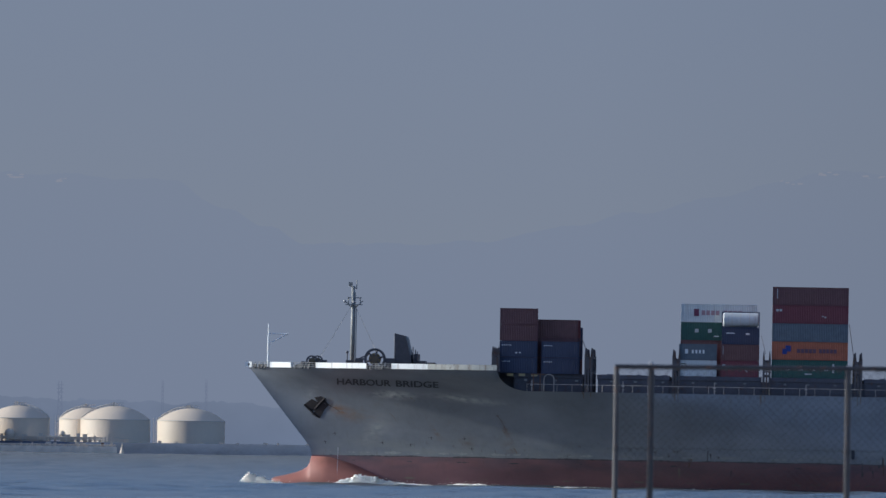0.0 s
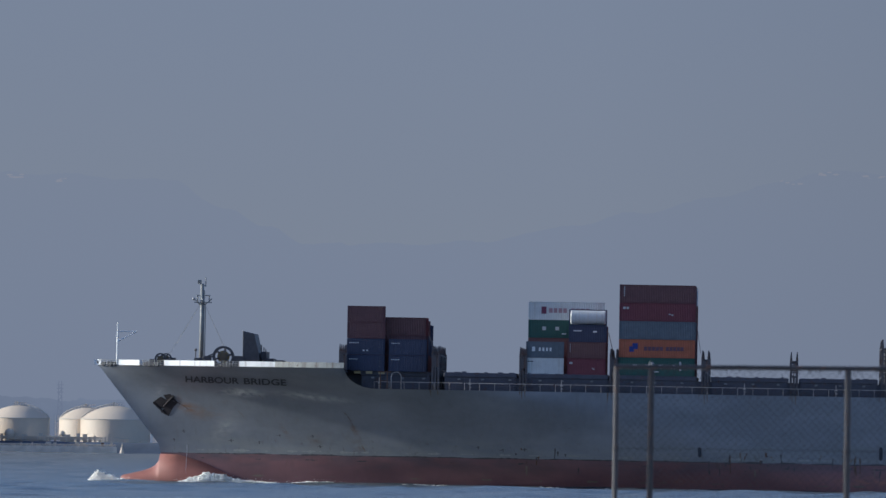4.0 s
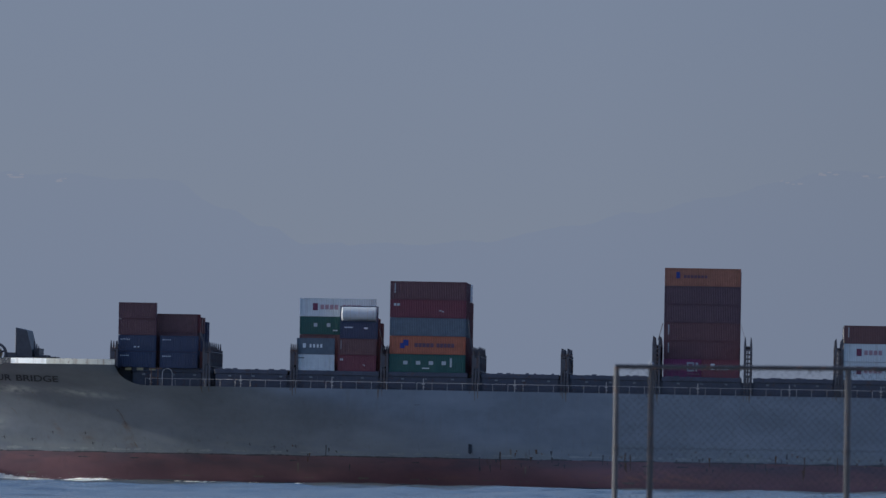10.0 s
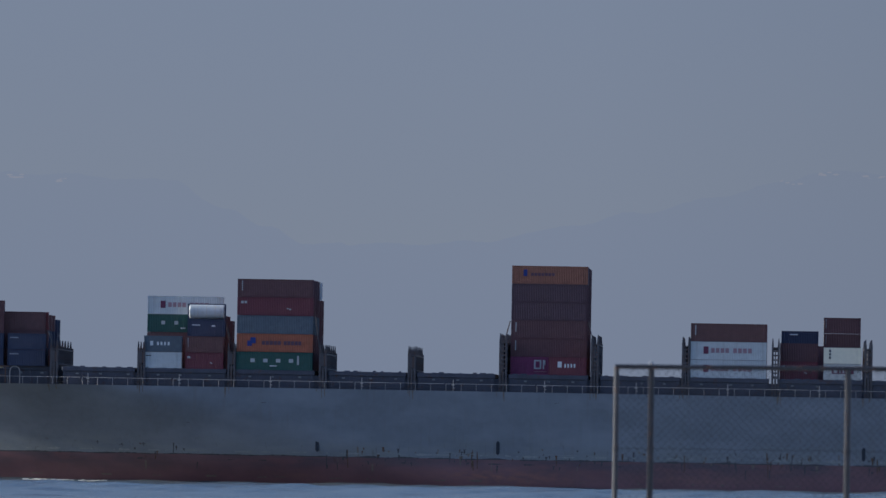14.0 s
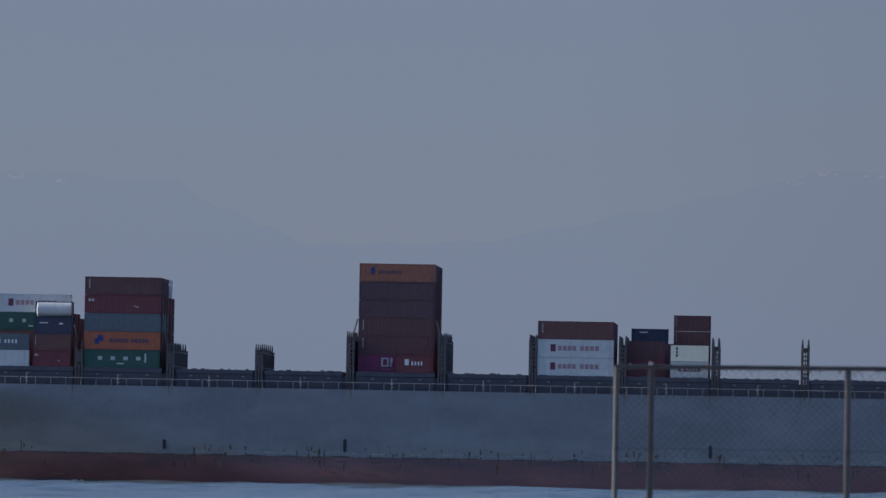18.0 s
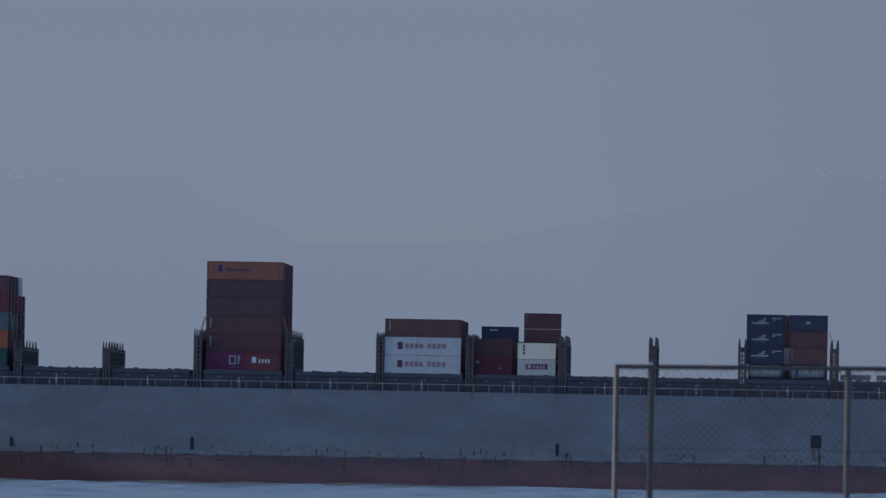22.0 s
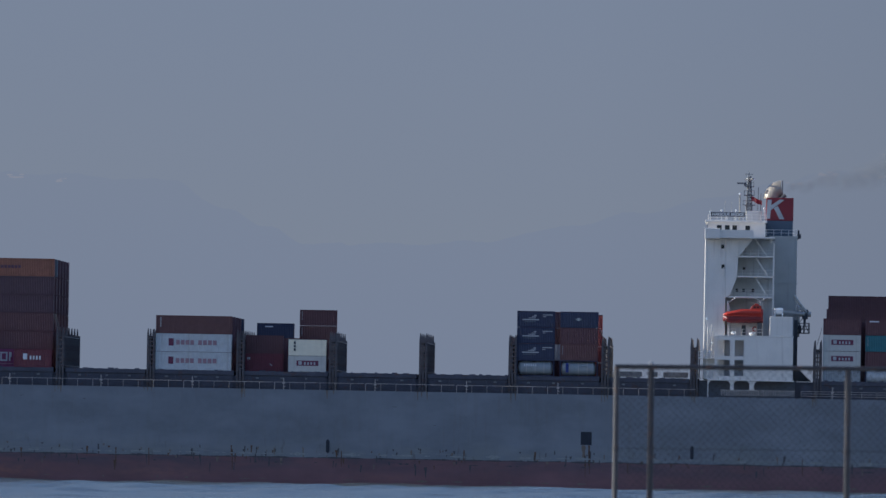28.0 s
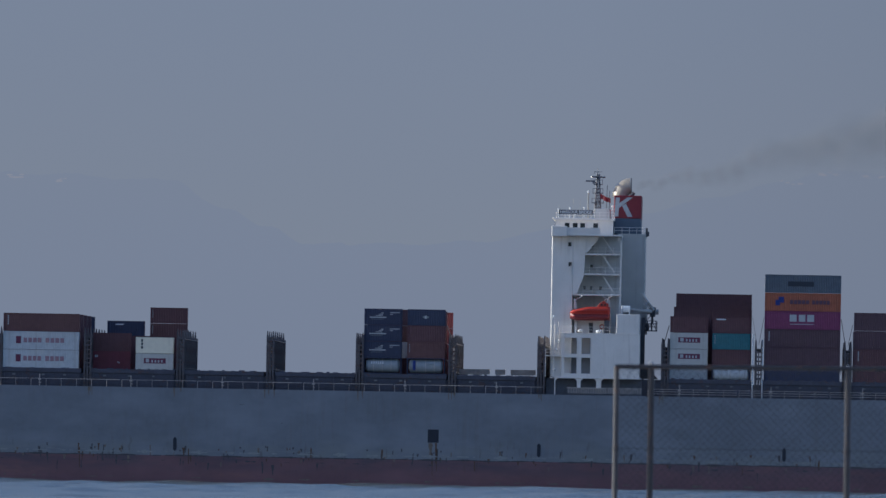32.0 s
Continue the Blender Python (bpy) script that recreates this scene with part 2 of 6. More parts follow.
PAINTS = {
    "maroon": mat("container_maroon", (0.135, 0.052, 0.058), 0.5, vary=0.25, per_object=0.5, rust=0.3),
    "brown": mat("container_brown", (0.155, 0.062, 0.060), 0.5, vary=0.25, per_object=0.4, rust=0.3),
    "dark": mat("container_dark_maroon", (0.105, 0.050, 0.064), 0.5, vary=0.25, per_object=0.4, rust=0.2),
    "wine": mat("container_wine", (0.17, 0.032, 0.048), 0.5, vary=0.2, per_object=0.3, rust=0.2),
    "red": mat("container_red", (0.23, 0.040, 0.042), 0.5, vary=0.2, per_object=0.3, rust=0.2),
    "blue": mat("container_blue", (0.034, 0.044, 0.092), 0.5, vary=0.2, per_object=0.3),
    "navy": mat("container_navy", (0.028, 0.036, 0.082), 0.5, vary=0.2, per_object=0.3),
    "steel": mat("container_steel_blue", (0.115, 0.14, 0.17), 0.5, vary=0.25, per_object=0.3, rust=0.2),
    "green": mat("container_green", (0.018, 0.085, 0.07), 0.5, vary=0.2, per_object=0.2),
    "teal": mat("container_teal", (0.03, 0.17, 0.20), 0.5, vary=0.2, rust=0.2),
    "orange": mat("container_orange", (0.42, 0.115, 0.055), 0.5, vary=0.2, rust=0.25, streak=0.25),
    "ochre": mat("container_faded_orange", (0.34, 0.128, 0.078), 0.55, vary=0.25, rust=0.4, streak=0.4),
    "magenta": mat("container_magenta", (0.22, 0.035, 0.11), 0.5, vary=0.15),
    "silver": mat("container_white", (0.60, 0.61, 0.61), 0.45, vary=0.12, rust=0.15, streak=0.2),
    "white": mat("reefer_white", (0.60, 0.57, 0.52), 0.4, vary=0.1, streak=0.15),
    "cream": mat("reefer_cream", (0.95, 0.85, 0.65), 0.4, vary=0.08, streak=0.1),
    "grey": mat("container_grey", (0.36, 0.38, 0.39), 0.5, vary=0.15, rust=0.2),
}
INKS = {
    "white": mat("white_marking", (0.75, 0.76, 0.76), 0.5, vary=0.1),
    "blue": mat("blue_marking", (0.02, 0.04, 0.22), 0.5, vary=0.1),
    "red": mat("red_marking", (0.42, 0.03, 0.04), 0.5, vary=0.1),
    "plum": mat("plum_marking", (0.16, 0.03, 0.07), 0.5, vary=0.1),
    "black": NAVY_INK,
    "rose": mat("rose_marking", (0.40, 0.24, 0.27), 0.6, vary=0.2),
    "slate": mat("slate_marking", (0.14, 0.07, 0.10), 0.6, vary=0.2),
    "sage": mat("sage_marking", (0.24, 0.29, 0.28), 0.6, vary=0.2),
    "pale": mat("pale_marking", (0.50, 0.51, 0.51), 0.6, vary=0.15),
    "faint": mat("faint_marking", (0.22, 0.22, 0.22), 0.6, vary=0.2),
}


# ---- mesh helpers ----
def box(bm, x0, x1, y0, y1, z0, z1):
    v = [bm.verts.new((x, y, z)) for x in (x0, x1) for y in (y0, y1) for z in (z0, z1)]
    for f in ((0, 1, 3, 2), (4, 6, 7, 5), (0, 4, 5, 1), (2, 3, 7, 6), (0, 2, 6, 4), (1, 5, 7, 3)):
        bm.faces.new([v[i] for i in f])


def rod(bm, a, b, r, r2=None, seg=8):
    a, b = Vector(a), Vector(b)
    d = b - a
    q = d.to_track_quat("Z", "Y").to_matrix()
    r2 = r if r2 is None else r2
    ring = []
    for p, rr in ((a, r), (b, r2)):
        ring.append([bm.verts.new(p + q @ Vector((rr * math.cos(k * math.tau / seg), rr * math.sin(k * math.tau / seg), 0))) for k in range(seg)])
    for k in range(seg):
        bm.faces.new((ring[0][k], ring[0][(k + 1) % seg], ring[1][(k + 1) % seg], ring[1][k]))
    bm.faces.new(ring[0][::-1])
    bm.faces.new(ring[1])


def prism(bm, poly, y0, y1):
    """A plate with the outline poly in the x-z plane, from y0 to y1."""
    a = [bm.verts.new((x, y0, z)) for x, z in poly]
    b = [bm.verts.new((x, y1, z)) for x, z in poly]
    n = len(poly)
    bm.faces.new(a)
    bm.faces.new(b[::-1])
    for k in range(n):
        bm.faces.new((a[k], b[k], b[(k + 1) % n], a[(k + 1) % n]))


def ball(bm, c, r, squash=(1, 1, 1), sub=2):
    bmesh.ops.create_icosphere(bm, subdivisions=sub, radius=r, matrix=Matrix.Translation(c) @ Matrix.Diagonal((*squash, 1)))


def sheet(bm, rows):
    """A surface through rows of points."""
    vs = [[bm.verts.new(p) for p in row] for row in rows]
    for a, b in zip(vs, vs[1:]):
        for i in range(len(a) - 1):
            bm.faces.new((a[i], a[i + 1], b[i + 1], b[i]))


def mesh_of(name, bm, material, smooth=False, bevel=0.0):
    if bevel:
        bmesh.ops.bevel(bm, geom=bm.edges[:], offset=bevel, segments=1, affect="EDGES")
    bmesh.ops.recalc_face_normals(bm, faces=bm.faces[:])
    me = bpy.data.meshes.new(name)
    bm.to_mesh(me)
    bm.free()
    me.materials.append(material)
    if smooth:
        me.shade_smooth()
    return me


def part(name, bm, material, parent, label="", smooth=False, bevel=0.0):
    ob = new(name, bm if isinstance(bm, bpy.types.Mesh) else mesh_of(name, bm, material, smooth, bevel))
    ob.parent = parent
    return tagged(ob, label) if label else ob


def boxes(*spans):
    bm = bmesh.new()
    for s in spans:
        box(bm, *s)
    return bm


def rods(r, *pairs, seg=8):
    bm = bmesh.new()
    for a, b in pairs:
        rod(bm, a, b, r, seg=seg)
    return bm


def thing(name, label, category, group="", kind=""):
    return tagged(new(name), label, category, group, kind)


def words(text, size, material, name):
    """Letters as a thin solid mesh in the x-z plane, from x = 0, facing -y."""
    cu = bpy.data.curves.new(name, "FONT")
    cu.body, cu.size, cu.extrude, cu.offset = text, size, 0.015, 0.022 * size
    ob = new(name, cu)
    me = bpy.data.meshes.new_from_object(ob.evaluated_get(bpy.context.evaluated_depsgraph_get()))
    bpy.data.objects.remove(ob)
    me.transform(Matrix.Rotation(radians(90), 4, "X"))
    me.materials.clear()
    me.materials.append(material)
    return me


# ---- the ship's way: local x runs aft from the stem, y to the far side, z up from the water ----
SPEED, HEADING, TRIM = 6.135, -1.637, 0.143
AFT = Vector((math.cos(radians(HEADING)), math.sin(radians(HEADING)), 0))
START = Vector((-31.868, 1880.91, 0))
ABOARD = []
SMOKE = []
TURNING = []      # radar scanner: part and its pivot


def sailing(t):
    p = START - AFT * SPEED * t
    return pose(p.x, p.y, 0, 0, TRIM, HEADING)


def aboard(ob, m=None):
    ABOARD.append((ob, m if m is not None else Matrix()))
    return ob


# ---- sea, shore, sky ----
SEA = []

def build_setting():
    sea = bpy.data.materials.new("sea_water")
    sea.use_nodes = True
    n, l = sea.node_tree.nodes, sea.node_tree.links
    b = n["Principled BSDF"]
    b.inputs["Base Color"].default_value = (0.098, 0.112, 0.118, 1)
    b.inputs["Roughness"].default_value, b.inputs["IOR"].default_value, b.inputs["Specular IOR Level"].default_value = 0.24, 1.33, 0.44
    tc = n.new("ShaderNodeTexCoord")
    last = None
    for s, stretch, dist in ((0.5, (0.6, 1.0, 1), 0.22), (1.8, (0.6, 1, 1), 0.06)):
        mp = n.new("ShaderNodeMapping")
        mp.inputs["Scale"].default_value = stretch
        l.new(tc.outputs["Object"], mp.inputs["Vector"])
        t = n.new("ShaderNodeTexNoise")
        t.inputs["Scale"].default_value, t.inputs["Detail"].default_value = s, 4
        l.new(mp.outputs["Vector"], t.inputs["Vector"])
        bp = n.new("ShaderNodeBump")
        bp.inputs["Strength"].default_value, bp.inputs["Distance"].default_value = 1.0, dist
        l.new(t.outputs["Fac"], bp.inputs["Height"])
        if last:
            l.new(last.outputs["Normal"], bp.inputs["Normal"])
        last = bp
    l.new(last.outputs["Normal"], b.inputs["Normal"])
    xs = np.array([-6000, -2500, -900, -400] + [-215 + 1.7 * k for k in range(196)] + [200, 400, 900, 2500, 6000])
    ys = np.concatenate([[150, 500, 900, 1250], np.arange(1370, 1850, 2.0), np.arange(1850, 2000, 3.0), np.arange(2000, 4775, 6.0), [4782.0]])
    X, Y = np.meshgrid(xs, ys)
    Z = np.zeros_like(X)
    rng = random.Random(31)
    for k in range(22):
        wave = 5.0 * 1.11 ** k
        a = radians(250) + rng.gauss(0, 1.0)
        Z += 0.022 * wave ** 0.5 * np.sin((X * math.cos(a) + Y * math.sin(a)) * math.tau / wave + rng.uniform(0, 6.28))
    gust = 0.75 + 0.25 * np.sin(X / 61 + 1.3) * np.sin(Y / 83 + 0.4)
    Z *= gust * (np.abs(X) < 300) * (Y > 1300) * (Y < 4770)
    nx, ny = len(xs), len(ys)
    idx = np.arange(nx * ny).reshape(ny, nx)
    quads = np.stack([idx[:-1, :-1], idx[:-1, 1:], idx[1:, 1:], idx[1:, :-1]], -1).reshape(-1, 4)
    me = bpy.data.meshes.new("water")
    me.from_pydata(np.stack([X, Y, Z - 0.4], -1).reshape(-1, 3).tolist(), [], quads.tolist())
    me.materials.append(sea)
    me.shade_smooth()
    SEA.append(tagged(new("water", me), "blue-grey rippled sea in a wide bay", "sea", kind="structure"))

    # near land: a quay under the tripod and the fence
    bm = bmesh.new()
    sheet(bm, [[(x, y, z) for x in (-6000, -60, 60, 6000)] for y, z in ((-3000, 5.5), (-40, 5.5), (152, 5.5), (152.2, 5.3), (152.2, -3))])
    tagged(new("ground", mesh_of("ground", bm, CONCRETE)), "concrete quay apron behind a steel mesh fence", "ground", kind="structure")

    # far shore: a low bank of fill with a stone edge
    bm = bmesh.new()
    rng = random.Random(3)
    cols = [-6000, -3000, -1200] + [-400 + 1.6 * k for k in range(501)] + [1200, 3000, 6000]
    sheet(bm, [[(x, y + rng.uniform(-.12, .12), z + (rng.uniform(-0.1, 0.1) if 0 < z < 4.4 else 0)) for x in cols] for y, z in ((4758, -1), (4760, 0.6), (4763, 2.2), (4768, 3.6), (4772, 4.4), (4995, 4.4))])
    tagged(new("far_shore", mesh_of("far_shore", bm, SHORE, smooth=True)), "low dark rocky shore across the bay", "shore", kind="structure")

    def ridge(name, y, pts, foot, material, label, rough, seed):
        """A long wooded or bare ridge with an uneven crest."""
        rng = random.Random(seed)
        bm = bmesh.new()
        crest = []
        x = pts[0][0]
        while x <= pts[-1][0]:
            k = max(i for i in range(len(pts) - 1) if pts[i][0] <= x)
            (xa, za), (xb, zb) = pts[k], pts[k + 1]
            f = (x - xa) / (xb - xa)
            f = f * f * (3 - 2 * f)
            crest.append((x, za + (zb - za) * f + rough * noise.fractal(Vector((x * 0.06, seed, 0)), 1.0, 2.0, 5) + 0.22 * rough * noise.noise(Vector((x * 0.7, seed, 4)))))
            x += 1.5 if abs(x) < 260 else 6.0
        sheet(bm, [[(x, y - 14 * (1 - k / 3), foot + (z - foot) * math.sin(k / 3 * math.pi / 2)) for x, z in crest] for k in range(4)])
        return tagged(new(name, mesh_of(name, bm, material)), label, "hills", kind="structure")

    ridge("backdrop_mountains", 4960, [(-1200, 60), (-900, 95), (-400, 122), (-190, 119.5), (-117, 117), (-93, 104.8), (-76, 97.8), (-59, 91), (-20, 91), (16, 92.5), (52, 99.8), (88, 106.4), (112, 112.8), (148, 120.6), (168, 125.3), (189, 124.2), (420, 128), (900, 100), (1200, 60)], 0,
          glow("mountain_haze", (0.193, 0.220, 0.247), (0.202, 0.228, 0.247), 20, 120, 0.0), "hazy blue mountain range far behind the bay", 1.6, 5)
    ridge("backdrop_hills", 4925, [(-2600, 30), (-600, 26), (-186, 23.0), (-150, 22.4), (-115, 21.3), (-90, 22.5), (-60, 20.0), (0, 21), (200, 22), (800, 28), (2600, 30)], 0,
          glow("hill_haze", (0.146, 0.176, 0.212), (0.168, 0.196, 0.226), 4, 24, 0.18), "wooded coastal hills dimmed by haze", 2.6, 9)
    bm = bmesh.new()
    rng = random.Random(8)
    for x0, x1, z in ((142, 152, 119.6), (160, 171, 123.6), (172, 188, 122.6), (-186, -180, 117.5), (-166, -161, 116)):
        for k in range(5):
            x = rng.uniform(x0, x1)
            ball(bm, (x, 4943, z + rng.uniform(-0.8, 0.8)), rng.uniform(0.35, 1.1), (1.6, 0.2, 0.4), 2)
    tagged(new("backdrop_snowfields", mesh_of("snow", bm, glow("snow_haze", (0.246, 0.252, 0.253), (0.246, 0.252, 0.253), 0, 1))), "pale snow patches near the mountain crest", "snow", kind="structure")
    bm = bmesh.new()
    rows = []
    for z in (-30, 40, 160, 320, 560):
        rows.append([(k * 90.0 - 900, 4985, z) for k in range(21)])
    sheet(bm, rows)
    tagged(new("backdrop_sky", mesh_of("backdrop_sky", bm, glow("sky_haze", (0.213, 0.235, 0.242), (0.201, 0.233, 0.259), 80, 230))), "plain hazy blue-grey winter sky", "sky", kind="structure")


def build_hull():
    ship = thing("container_ship", "grey-hulled container ship with red bottom paint under way", "ship")
    aboard(ship)

    def stem(z):
        return 11.1 if z < 4.5 else max(0.0, 11.1 - (z - 4.5) * 0.29 if z < 5.9 else 10.7 * (19.4 - z) / 13.5)

    # entrance length and fullness of the waterlines: fine at the keel, hollow flare under the forecastle
    levels = np.arange(-6.0, 20.6, 0.1)

    def eased(heights, values):
        return sum(np.interp(levels + d, heights, values) for d in (-1.4, -.7, 0, .7, 1.4)) / 5

    lengths = eased([-6, 0, 4.5, 9.4, 14, 15.5, 17, 18.6, 20.4], [135, 120, 104, 92, 74, 66, 54, 47, 45]).tolist()
    powers = eased([-6, 0, 4.5, 10, 19.4], [1.4, 1.6, 2.1, 2.15, 2.15]).tolist()
    hollows = eased([-6, 4.5, 15, 17, 19, 20], [1.3, 1.35, 1.35, 1.25, 1.1, 1.1]).tolist()

    def half(s, z):
        """Half-breadth of the hull at s metres aft and height z."""
        k = min(max((z + 6.0) / 0.1, 0.0), len(lengths) - 1.001)
        i, f = int(k), k - int(k)
        length = lengths[i] + (lengths[i + 1] - lengths[i]) * f
        power = powers[i] + (powers[i + 1] - powers[i]) * f
        u = min(1.0, max(0.0, (s - stem(z)) / length))
        hollow = hollows[i] + (hollows[i + 1] - hollows[i]) * f
        return 22.9 * (1 - (1 - u ** hollow) ** power) + 0.06

    def edge(s):
        """Height of the hull's upper edge."""
        if s < 41.5:
            return 18.62
        if s < 46.5:
            return 18.62 - 3.27 * math.sqrt(max(0, 1 - ((46.5 - s) / 5) ** 2))
        return 15.35

    LENGTH = 334.0
    sheer = [0.118 + 0.0012 * k for k in range(21)]
    vs = [0, .0015, .004] + [0.0075 * (k + 1) for k in range(45)] + [0.36, 0.4, 0.45, 0.5, 0.55, 0.6, 0.65, 0.7, 0.75, 0.8, 0.85, 0.9, 0.95, 1.0]
    vs = sorted([v for v in vs if not .1175 < v < .1425] + sheer)

    def shell(name, z_of, rows, material, label):
        bm = bmesh.new()
        for side in (-1, 1):
            grid = []
            for w in rows:
                line = []
                for v in vs:
                    zb = z_of(0, w)
                    s = stem(zb) + v * (LENGTH - stem(zb))
                    z = z_of(s, w)
                    line.append((s, side * half(s, z), z))
                grid.append(line)
            sheet(bm, grid)
        bmesh.ops.remove_doubles(bm, verts=bm.verts[:], dist=0.002)
        return part(name, bm, material, ship, label, smooth=True)

    shell("topside", lambda s, w: 4.5 + w * (edge(s) - 4.5), [k / 22 for k in range(23)], HULL_GREY, "weathered grey hull plating with rust streaks")
    shell("boot_topping", lambda s, w: -4 + w * 8.5, [k / 8 for k in range(9)], HULL_RED_SHADED, "worn red bottom paint")
    part("transom", boxes((LENGTH - 0.1, LENGTH, -22.9, 22.9, -4, 15.3)), HULL_GREY, ship)
    bm = bmesh.new()
    rings = []
    for x, top, w in ((4.6, .35, .05), (4.75, .6, .5), (5.2, .8, 1.1), (6.2, 1.02, 1.75), (7.3, 1.28, 2.15), (8.6, 1.62, 2.4), (9.6, 2.02, 2.55), (10.3, 2.5, 2.65), (10.75, 3.2, 2.7), (11.0, 4.3, 2.75), (14, 4.3, 3.2), (18, 3.2, 4.0), (23, 1.0, 4.6)):
        zc, rz = (top - 4.5) / 2, (top + 4.5) / 2
        rings.append([(x, w * math.cos(a), zc + rz * math.sin(a)) for a in [k * math.tau / 24 for k in range(25)]])
    sheet(bm, rings)
    part("bulbous_bow", bm, BULB_RED_SUNLIT, ship, "red bulb breaking the surface", smooth=True)
    # decks
    for nm, s0, s1, z in (("forecastle_deck", 0.6, 44.0, 18.3), ("main_deck", 42.0, LENGTH, 15.3)):
        bm = bmesh.new()
        n = 40
        rows = []
        for k in range(n + 1):
            s = s0 + (s1 - s0) * k / n
            h = half(s, z) - 0.1
            rows.append([(s, -h, z), (s, 0, z + 0.08), (s, h, z)])
        sheet(bm, rows)
        part(nm, bm, DECK_PAINT, ship)
    part("forecastle_bulkhead", boxes((41.8, 44.2, -16.4, 16.4, 15.3, 18.25)), DECK_DARK, ship)

    # bulwark panels round the forecastle, with open rails between them
    def panel(s0, s1, z0, z1, side):
        bm = bmesh.new()
        n = max(2, int((s1 - s0) / 0.6))
        rows = []
        for z in (z0, (z0 + z1) / 2, z1):
            rows.append([(s0 + (s1 - s0) * k / n, side * (half(s0 + (s1 - s0) * k / n, 18.7) + 0.03), z) for k in range(n + 1)])
        for z in (z1, z0):
            rows.append([(s0 + (s1 - s0) * k / n, side * max(0.02, half(s0 + (s1 - s0) * k / n, 18.7) - 0.12), z) for k in range(n + 1)])
        sheet(bm, rows)
        return bm

    for side in (-1, 1):
        for s0, s1 in ((0.02, 1.05), (4.1, 7.6), (11.8, 20.15), (24.3, 30.2), (30.2, 41.4)):
            part("bulwark_panel", panel(s0, s1, 18.55, 19.42, side), GRIMY if s0 > 25 else BULWARK_WHITE, ship, "grimy pale bulwark spotted with rust" if s0 > 25 else "white bulwark panel, rust-stained", bevel=0)
        for s0, s1 in ((1.1, 4.05), (7.65, 11.75), (20.2, 24.25)):
            posts, n = [], int((s1 - s0) / 0.5)
            for k in range(n + 1):
                s = s0 + (s1 - s0) * k / n
                y = side * (half(s, 19) - 0.05)
                posts.append(((s, y, 18.5), (s, y, 19.4)))
            for z in (18.75, 19.05, 19.38):
                posts.append(((s0, side * (half(s0, 19) - 0.05), z), (s1, side * (half(s1, 19) - 0.05), z)))
            part("open_rail", rods(0.03, *posts, seg=6), MAST_GREY, ship)
            rng = random.Random(int(s0 * 10))
            for k in range(8):
                s = s0 + 0.3 + rng.random() * (s1 - s0 - 0.6)
                y = side * (half(s, 19) - 0.45)
                part("fairlead", rods(0.2, ((s - 0.22, y, 18.4), (s - 0.1, y, 18.95 + rng.random() * 0.2))), BLACK, ship)

    for side in (-1, 1):
        bm = bmesh.new()
        # flat black oval stands in for the shaded hole in the tip panel
        ball(bm, (.6, side * (half(.6, 18.7) + .06), 19.0), .2, (.8, .3, 1.2), 2)
        part("bow_fairlead", bm, BLACK, ship)
    # ship's name on both bows
    for side in (-1, 1):
        for text, a0, a1 in (("HARBOUR", 15.2, 24.1), ("BRIDGE", 24.9, 31.9)):
            me = words(text, 1.36, NAME_INK, "ship_name")
            xs = [v.co.x for v in me.vertices]
            lo, hi = min(xs), max(xs)
            for v in me.vertices:
                f = (v.co.x - lo) / (hi - lo)
                s = a0 + f * (a1 - a0) if side < 0 else 47.25 - (a0 + f * (a1 - a0))
                z = 15.95 - 0.32 * (s - 15.65) / 16.65 + v.co.z
                v.co = (s, side * (half(s, z) + 0.13) - v.co.y, z)
            part("ship_name", me, None, ship, "dark raised letters")
    # anchors in their pockets
    for side in (-1, 1):
        y = side * half(12.9, 13.2)

        def on(p, q, out):
            p -= .45
            return (p, side * (half(p, q) + out), q)

        def plate(bm, poly, inner, outer):
            lo = [bm.verts.new(on(p, q, inner)) for p, q in poly]
            hi = [bm.verts.new(on(p, q, outer)) for p, q in poly]
            bm.faces.new(lo)
            bm.faces.new(hi)
            for k in range(len(poly)):
                bm.faces.new((lo[k], lo[k - 1], hi[k - 1], hi[k]))

        a = part("anchor", rods(0.17, (on(13.6, 13.7, .05), on(12.0, 12.0, .1)), (on(10.2, 12.6, .05), on(12.3, 10.7, .05)), seg=8), ANCHOR_DARK, ship, "dark stockless anchor in its pocket")
        for poly in ([(10.2, 12.65), (11.42, 13.55), (12.35, 13.1), (12.0, 11.6), (10.85, 11.75)], [(12.02, 11.6), (12.37, 13.1), (14.3, 12.65), (13.45, 11.75), (12.75, 10.4), (11.42, 11.05)], [(11.85, 13.8), (13.0, 14.0), (14.25, 12.7), (12.4, 13.12)]):
            bm = bmesh.new()
            plate(bm, poly, -.15, .09)
            part("fluke", bm, ANCHOR_DARK, a)
        bm = bmesh.new()
        ball(bm, (12.9, y - side * 0.75, 13.2), 1.1, (1.1, 0.35, 0.9), 2)
        part("hawse_bolster", bm, HULL_GREY, ship, smooth=True)
    # dark slots (pilot marks, tug marks) and the pilot door on the flat side
    for side in (-1, 1):
        for s in (98.7, 127.7, 186.3, 244.7, 284.0):
            bm = bmesh.new()
            y = side * (half(s, 6.4) + .02)
            prism(bm, [(s - .28, 5.5), (s, 5.2), (s + .28, 5.5), (s + .28, 7.2), (s, 7.5), (s - .28, 7.2)], y - 0.06, y + 0.06)
            part("draught_slot", bm, SLOT, ship)
        part("pilot_door", boxes((226.85, 228.6, side * 22.95 - 0.04, side * 22.95 + 0.04, 7.3, 9.4)), SLOT, ship, "dark recessed pilot door")
